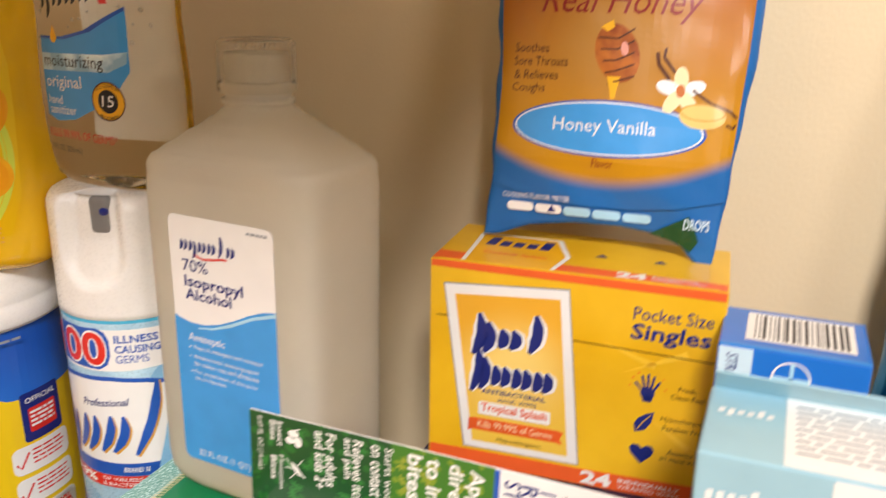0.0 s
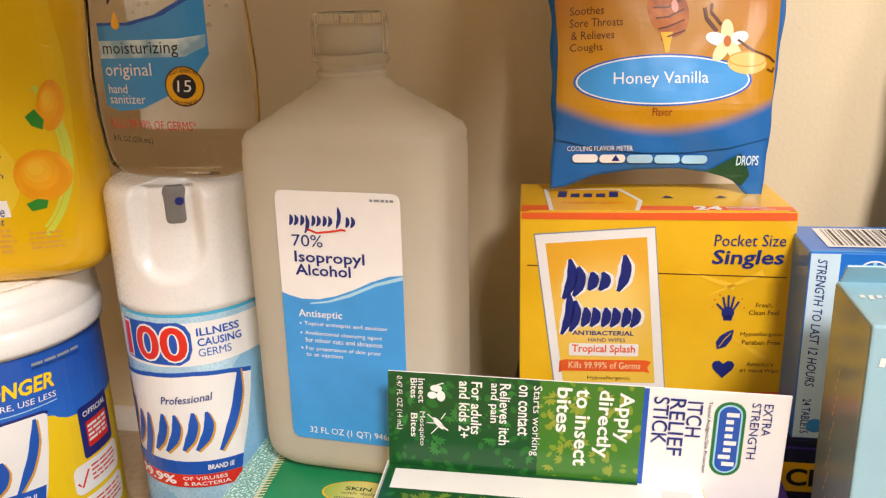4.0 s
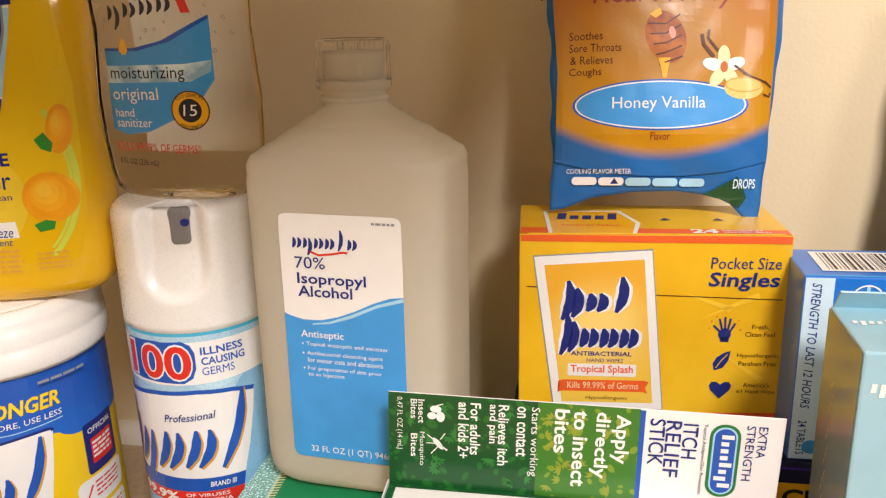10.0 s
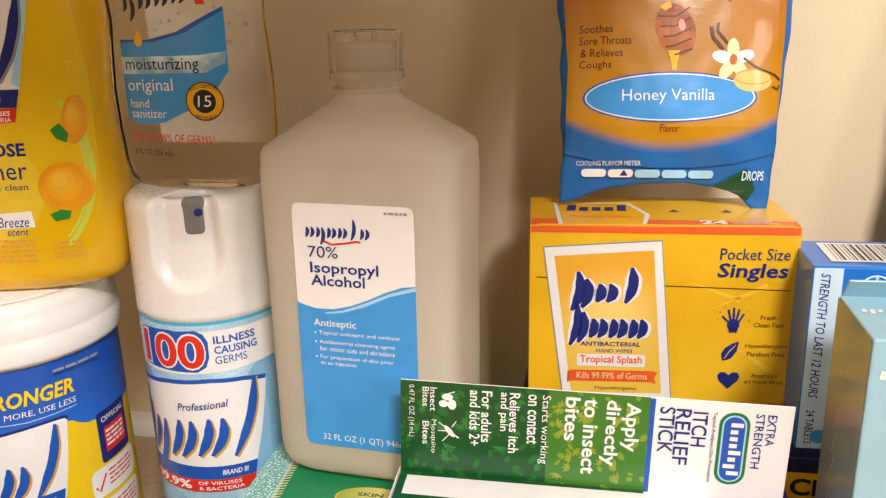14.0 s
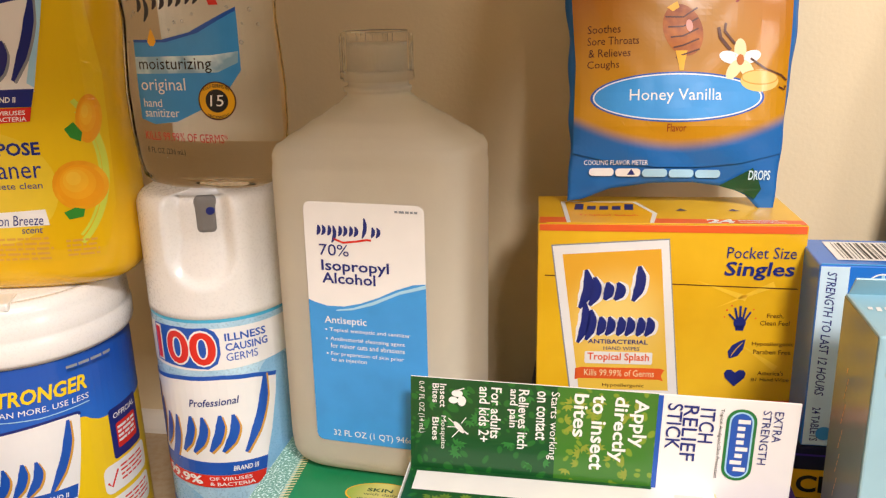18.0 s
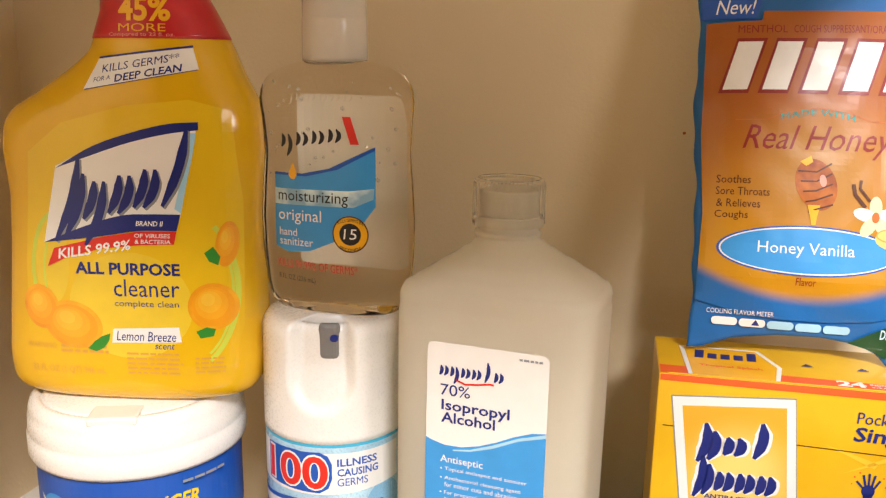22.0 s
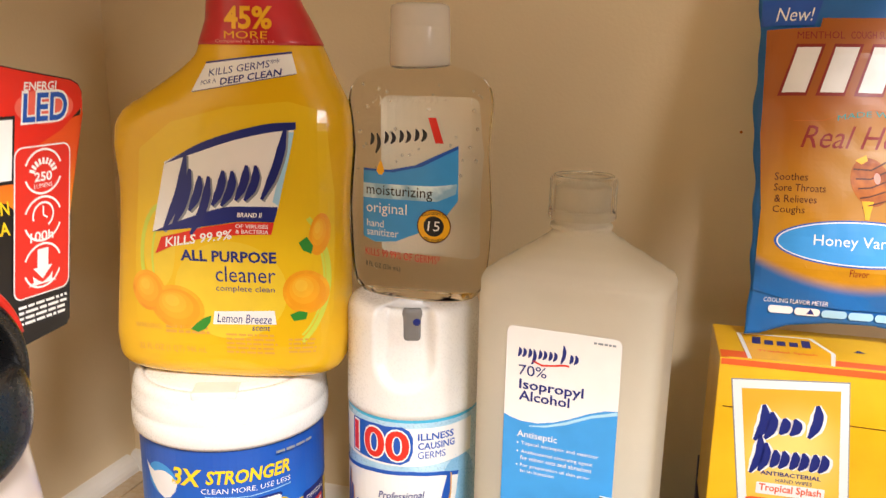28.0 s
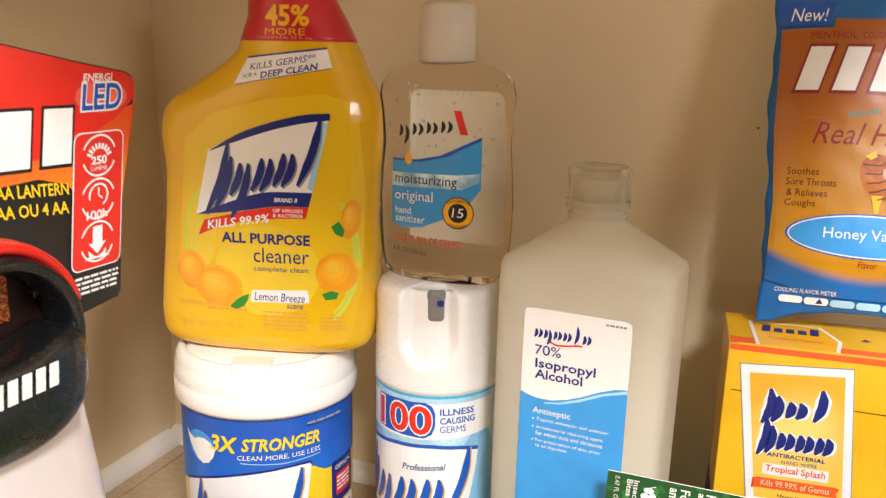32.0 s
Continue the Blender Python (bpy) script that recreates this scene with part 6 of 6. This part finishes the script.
def hang_tab_carton():
    t = thing("hang_tab_carton", pose(-0.2135, 0.1868, ZC, 0.5, 2.2, 6.0), "dark green carton with punched hang tab", "box")
    green = mat("bottle_green_board", "0d5a38", 0.32, 0.08, 40, coat=0.3)
    w, hh = 0.0622, 0.0895
    part("carton", block(0, -0.028, 0.002, w, -0.0008, 0.062, 0.0008), green, t)
    # tab with a long slot
    bm = bmesh.new()
    outer = [(0, 0.002), (w, 0.002), (w, hh - 0.001), (w - 0.001, hh), (0.001, hh), (0, hh - 0.001)]
    cx, cz = w * 0.49, hh - 0.0125
    slot = [(cx - 0.0155, cz - 0.0018), (cx - 0.004, cz - 0.0018), (cx + 0.004, cz - 0.0018), (cx + 0.0155, cz - 0.0018), (cx + 0.0165, cz), (cx + 0.0155, cz + 0.0012), (cx + 0.0042, cz + 0.0012), (cx + 0.003, cz + 0.0036), (cx - 0.003, cz + 0.0036), (cx - 0.0042, cz + 0.0012), (cx - 0.0155, cz + 0.0012), (cx - 0.0165, cz)]
    vo = [bm.verts.new((x, -0.0004, z)) for x, z in outer]
    vi = [bm.verts.new((x, -0.0004, z)) for x, z in slot]
    es = [bm.edges.new((a, b)) for ring in (vo, vi) for a, b in zip(ring, ring[1:] + ring[:1])]
    bmesh.ops.triangle_fill(bm, edges=es, use_beauty=True)
    ret = bmesh.ops.extrude_face_region(bm, geom=bm.faces[:])
    bmesh.ops.translate(bm, verts=[g for g in ret["geom"] if isinstance(g, bmesh.types.BMVert)], vec=(0, 0.0008, 0))
    bmesh.ops.recalc_face_normals(bm, faces=bm.faces[:])
    part("hang_tab", bm, green, t, "dark green tab with slot")
    tongue = block(cx - 0.012, 0.0006, cz - 0.0032, cx + 0.014, 0.0010, cz - 0.0012, 0.0001)
    part("slot_tongue", tongue, WHITE, t, "white torn slot edge")
    return t


hang_tab_carton()


def purple_carton():
    t = thing("purple_carton", pose(-0.1400, 0.1995, ZC, 0, 0, 1.0), "purple and white carton under the itch stick", "box")
    body = carton(t, 0.115, 0.074, 0.0740, mat("purple_board", "51339f", 0.32, 0.08, 40, coat=0.35))
    s = flat_front()
    panel = printed("white_panel", poly((0.8, 2), (114, 2), (114, 67), (0.8, 67)), WHITE, body, s, 0.0003, label="white front panel")
    printed("panel_print", bars(70, 52, 110, 64, 3, 12, 0.5), INK["purple"], panel, s, 0.0004)
    return t


purple_carton()


# ---- lantern on its card ----
def lantern():
    t = thing("camping_lantern_pack", pose(-0.4140, 0.1435, -0.0504, 0, 0, 87), "black and white plastic lantern on red hang card", "lantern")
    base = ZC + 0.050
    outline = [(-118, -66), (8, -52), (10, -49.5), (16, 0), (27.5, 42), (27.8, 45), (26, 48.6), (22, 50.6), (-4, 55), (-40, 62), (-60, 63.4), (-84, 62), (-112, 54), (-122, 48)]
    bm = bmesh.new()
    fr = [bm.verts.new((u / 1000, -0.0005, v / 1000)) for u, v in outline]
    bk = [bm.verts.new((u / 1000, 0.0005, v / 1000)) for u, v in outline]
    bm.faces.new(fr)
    bm.faces.new(bk[::-1])
    for i in range(len(fr)):
        j = (i + 1) % len(fr)
        bm.faces.new((fr[j], fr[i], bk[i], bk[j]))
    bmesh.ops.recalc_face_normals(bm, faces=bm.faces[:])
    card = part("hang_card", bm, mat("black_card_board", "1a1817", 0.35, 0.1, 50, coat=0.3), t, "glossy red black and yellow card")
    s = on_plane((0, -0.0005, 0), (1, 0, 0), (0, 0, 1))
    printed("flame_print", poly((12, -16), (16.5, 0), (27, 41), (27, 36), (-20, 26), (-120, 30), (-120, 4), (-30, 8), (-16, 4), (-8, -4)), blend("flame_gold_print", "f2a31c", "e5551c", -0.01, 0.035, "Z", 0.3, 0.35), card, s, 0.0003, label="orange flame print")
    printed("red_print", poly((27, 39), (27.2, 45), (25.6, 48), (21.8, 50), (-4, 54.4), (-40, 61.4), (-60, 62.8), (-84, 61.4), (-111, 53.4), (-121, 47.6), (-120, 20), (-30, 16), (-6, 22), (14, 30)), mat("red_card_print", "e02a1c", 0.3, 0.05, coat=0.4), card, s, 0.0004, label="bright red print")
    mark = []
    for i in range(5):
        u = -112 + 21 * i
        mark += poly((u, 14 - 0.2 * i), (u + 15, 13.6 - 0.2 * i), (u + 18.4, 36), (u + 3.6, 36.2))
    printed("brand_rim", [([(u + (u - sum(a for a, _ in vs) / 4) * 0.16, v + (v - 25) * 0.12) for u, v in vs], fs) for vs, fs in mark], INK["black"], card, s, 0.0005, apart=True)
    printed("brand_mark", mark, INK["white"], card, s, 0.0007, label="white block of a brand mark", apart=True)
    glow = printed("badge_glow", oval(7, 40, 15, 7), mat("badge_glow_print", "ee6a58", 0.3, 0.1, coat=0.4), card, s, 0.0005)
    printed("badge_rim", words("LED", -6, 33.6, 19.4, 46.6, 0.07, 0.2), INK["white"], glow, s, 0.0006)
    printed("badge_lettering", words("LED", -5, 34.4, 18.4, 45.6, 0.02, 0.2), INK["blue"], glow, s, 0.0007)
    printed("badge_lettering", words("ENERGI", -3, 46.6, 14, 50, 0.02, 0.2), INK["white"], glow, s, 0.0007)

    def lean(pts, u0=0.0):
        return [([(u + (v + 5) * 0.13, v) for u, v in vs], fs) for vs, fs in pts]
    panel = printed("icon_panel", lean(rrect(-14.2, -35.4, 14.6, 25, 4)), INK["white"], card, s, 0.0006, label="red panel with three icons")
    printed("panel_field", lean(rrect(-13.6, -34.8, 14, 24.4, 3.6)), INK["red"], panel, s, 0.0007)
    for v in (14.5, -4.5, -23.5):
        printed("icon_ring", lean(arc(0.2, v, 9.4, 8.8, 20, 160, 0.9) + arc(0.2, v, 9.4, 8.8, 200, 340, 0.9)), INK["white"], panel, s, 0.0008, apart=True)
    for k in range(9):
        a = math.radians(20 + k * 17.5)
        printed("ray", lean(stroke([(0.2 + 4.6 * math.cos(a), 13 + 4.4 * math.sin(a)), (0.2 + 7.4 * math.cos(a), 13 + 7 * math.sin(a))], 1.2)), INK["white"], panel, s, 0.0008)
    printed("icon_lettering", lean(words("250", -4.4, 10.6, 4.6, 14.4, 0.03)) + lean(words("LUMENS", -4.6, 8, 4.8, 9.8, 0.01)) + lean(words("100h", -6.4, -13.4, 5.6, -9.4, 0.02)) + lean(words("1", -0.8, -21.4, 1.2, -17.6, 0.04)), INK["white"], panel, s, 0.0009)
    printed("clock_icon", lean(arc(0.2, -3, 5.2, 5, -60, 200, 0.9) + stroke([(0.2, -3), (0.2, 0.6)], 0.8) + stroke([(0.2, -3), (2.4, -4.4)], 0.8)), INK["white"], panel, s, 0.0009)
    printed("arrow_icon", lean(poly((-2.6, -24), (-2.6, -16.6), (3, -16.6), (3, -24), (5.2, -24), (0.2, -29), (-4.8, -24))), INK["white"], panel, s, 0.00085)
    printed("splash_icon", lean(poly((-7, -31), (-4.4, -29.6), (-5, -27), (-2, -29.4), (0.2, -30.4), (3, -29.2), (5.4, -27), (5, -29.8), (7.4, -31))), INK["white"], panel, s, 0.00085)
    printed("card_lettering", words("FOR 4AA LANTERN", -66, 1.6, -15.4, 7, 0.02, 0, 0, -4) + words("DE 2 AA OU 4 AA", -66, -6.4, -16, -1, 0.02, 0, 0, -4), INK["yellow"], card, s, 0.0005)
    printed("caution_print", bars(-16, -47, 10, -38, 4, 3, 0.5), INK["white"], card, s, 0.0005)
    # lantern: milky shade, black housing with a carrying arch, red trim
    def tube(path, rx, ry):
        loop = []
        for k in range(len(path)):
            c, d = path[k], (path[min(k + 1, len(path) - 1)] - path[max(k - 1, 0)]).normalized()
            e = d.cross(Vector((0, 1, 0))).normalized()
            loop.append([c + e * rx * math.cos(q) + Vector((0, ry * math.sin(q), 0)) for q in [2 * math.pi * m / 14 for m in range(14)]])
        return rings(loop)

    def bow(cu, cz, ru, rz, y, a0, a1, n=36):
        return [Vector(((cu + ru * math.cos(math.radians(a0 + (a1 - a0) * k / n))) / 1000, y, (cz + rz * math.sin(math.radians(a0 + (a1 - a0) * k / n))) / 1000)) for k in range(n + 1)]
    shade = []
    for j in range(30):
        z = -0.164 + (-0.050 + 0.164) * j / 29
        hw = float(np.interp(z, [-0.170, -0.1295, -0.095, -0.059, -0.050], [0.0565, 0.0522, 0.0470, 0.0410, 0.0395]))
        shade.append([(-0.080 + hw * math.cos(a), -0.0185 + hw * 0.32 * math.sin(a), z) for a in [2 * math.pi * i / 56 for i in range(56)]])
    part("lamp_shade", rings(shade), mat("milky_lantern_plastic", "e4dad5", 0.22, 0.04, 30, 0.03, coat=0.4, sss=0.2), t, "milky translucent plastic shade", smooth=True)
    part("shade_foot", rings([[(-0.080 + hw * math.cos(a), -0.0185 + hw * 0.325 * math.sin(a), z) for a in [2 * math.pi * i / 56 for i in range(56)]] for hw, z in ((0.0545, base), (0.0565, base + 0.002), (0.0580, base + 0.060), (0.0578, base + 0.099), (0.0565, base + 0.1015), (0.050, base + 0.102))]), mat("orange_red_plastic", "d8442a", 0.3, 0.05, coat=0.3), t, "orange-red plastic foot", smooth=True)
    black = mat("glossy_black_plastic", "141414", 0.28, 0.1, 40, 0.05, coat=0.25)
    recess = []
    for y, r in ((-0.0006, 1.0), (-0.0155, 1.0), (-0.0175, 0.97)):
        recess.append([(-0.082 + 0.0375 * r * math.cos(a), y, -0.047 + 0.0385 * r * math.sin(a)) for a in [2 * math.pi * i / 56 for i in range(56)]])
    part("housing_back", rings(recess), mat("dark_recess_plastic", "241512", 0.35, 0.15, 60, coat=0.2), t, "dark brown recessed housing")

    # lower housing: a rounded shell whose upper edge dips in the middle
    def rim(a):
        x, z = math.cos(a), math.sin(a)
        x = math.copysign(abs(x) ** 0.8, x)
        z = math.copysign(abs(z) ** 0.8, z)
        return x, (z if z < 0 else z * (0.34 + 0.66 * x * x))
    low = []
    for q, y in ((0.985, -0.016), (1.0, -0.022), (1.0, -0.032), (0.985, -0.0355), (0.95, -0.0378), (0.88, -0.0394), (0.7, -0.0410), (0.45, -0.0418), (0.2, -0.0420)):
        low.append([(-0.083 + 0.0385 * q * rim(a)[0], y, -0.0580 + 0.0285 * q * rim(a)[1]) for a in [2 * math.pi * i / 64 for i in range(64)]])
    part("handle_body", rings(low), black, t, "glossy black lower housing", smooth=True)
    part("carry_arch", tube(bow(-82.5, -44, 34.8, 31, -0.028, -28, 208), 0.0042, 0.0105), black, t, "glossy black carrying arch", smooth=True)
    part("handle_trim", tube(bow(-82, -41, 36.8, 33.5, -0.026, 12, 168), 0.0034, 0.010), mat("red_trim_plastic", "cf2318", 0.3, 0.05, coat=0.3), t, "red plastic trim over handle", smooth=True)
    win = part("battery_window", block(-0.0055, -0.0006, -0.010, 0.0055, 0.0006, 0.010, 0.0004), mat("amber_window", "8a1f18", 0.2, 0.3, 900, coat=0.5, second="a8642e"), t, "small red and gold battery window")
    win.matrix_basis = pose(-0.0695, -0.0182, -0.0300, 0, 0, 0)
    part("latch", block(-0.0560, -0.0225, -0.0335, -0.0505, -0.0170, -0.0265, 0.0010), black, t, "small black latch")
    sg = on_plane((0, -0.0422, 0), (1, 0, 0), (0, 0, 1))
    printed("brand_mark", brand(-112, -64.4, -64.4, -52.2, "llllllll", 0.1, 0.72, 1.5), INK["white"], t, sg, 0.0004, label="white brand block", apart=True)
    return t


lantern()
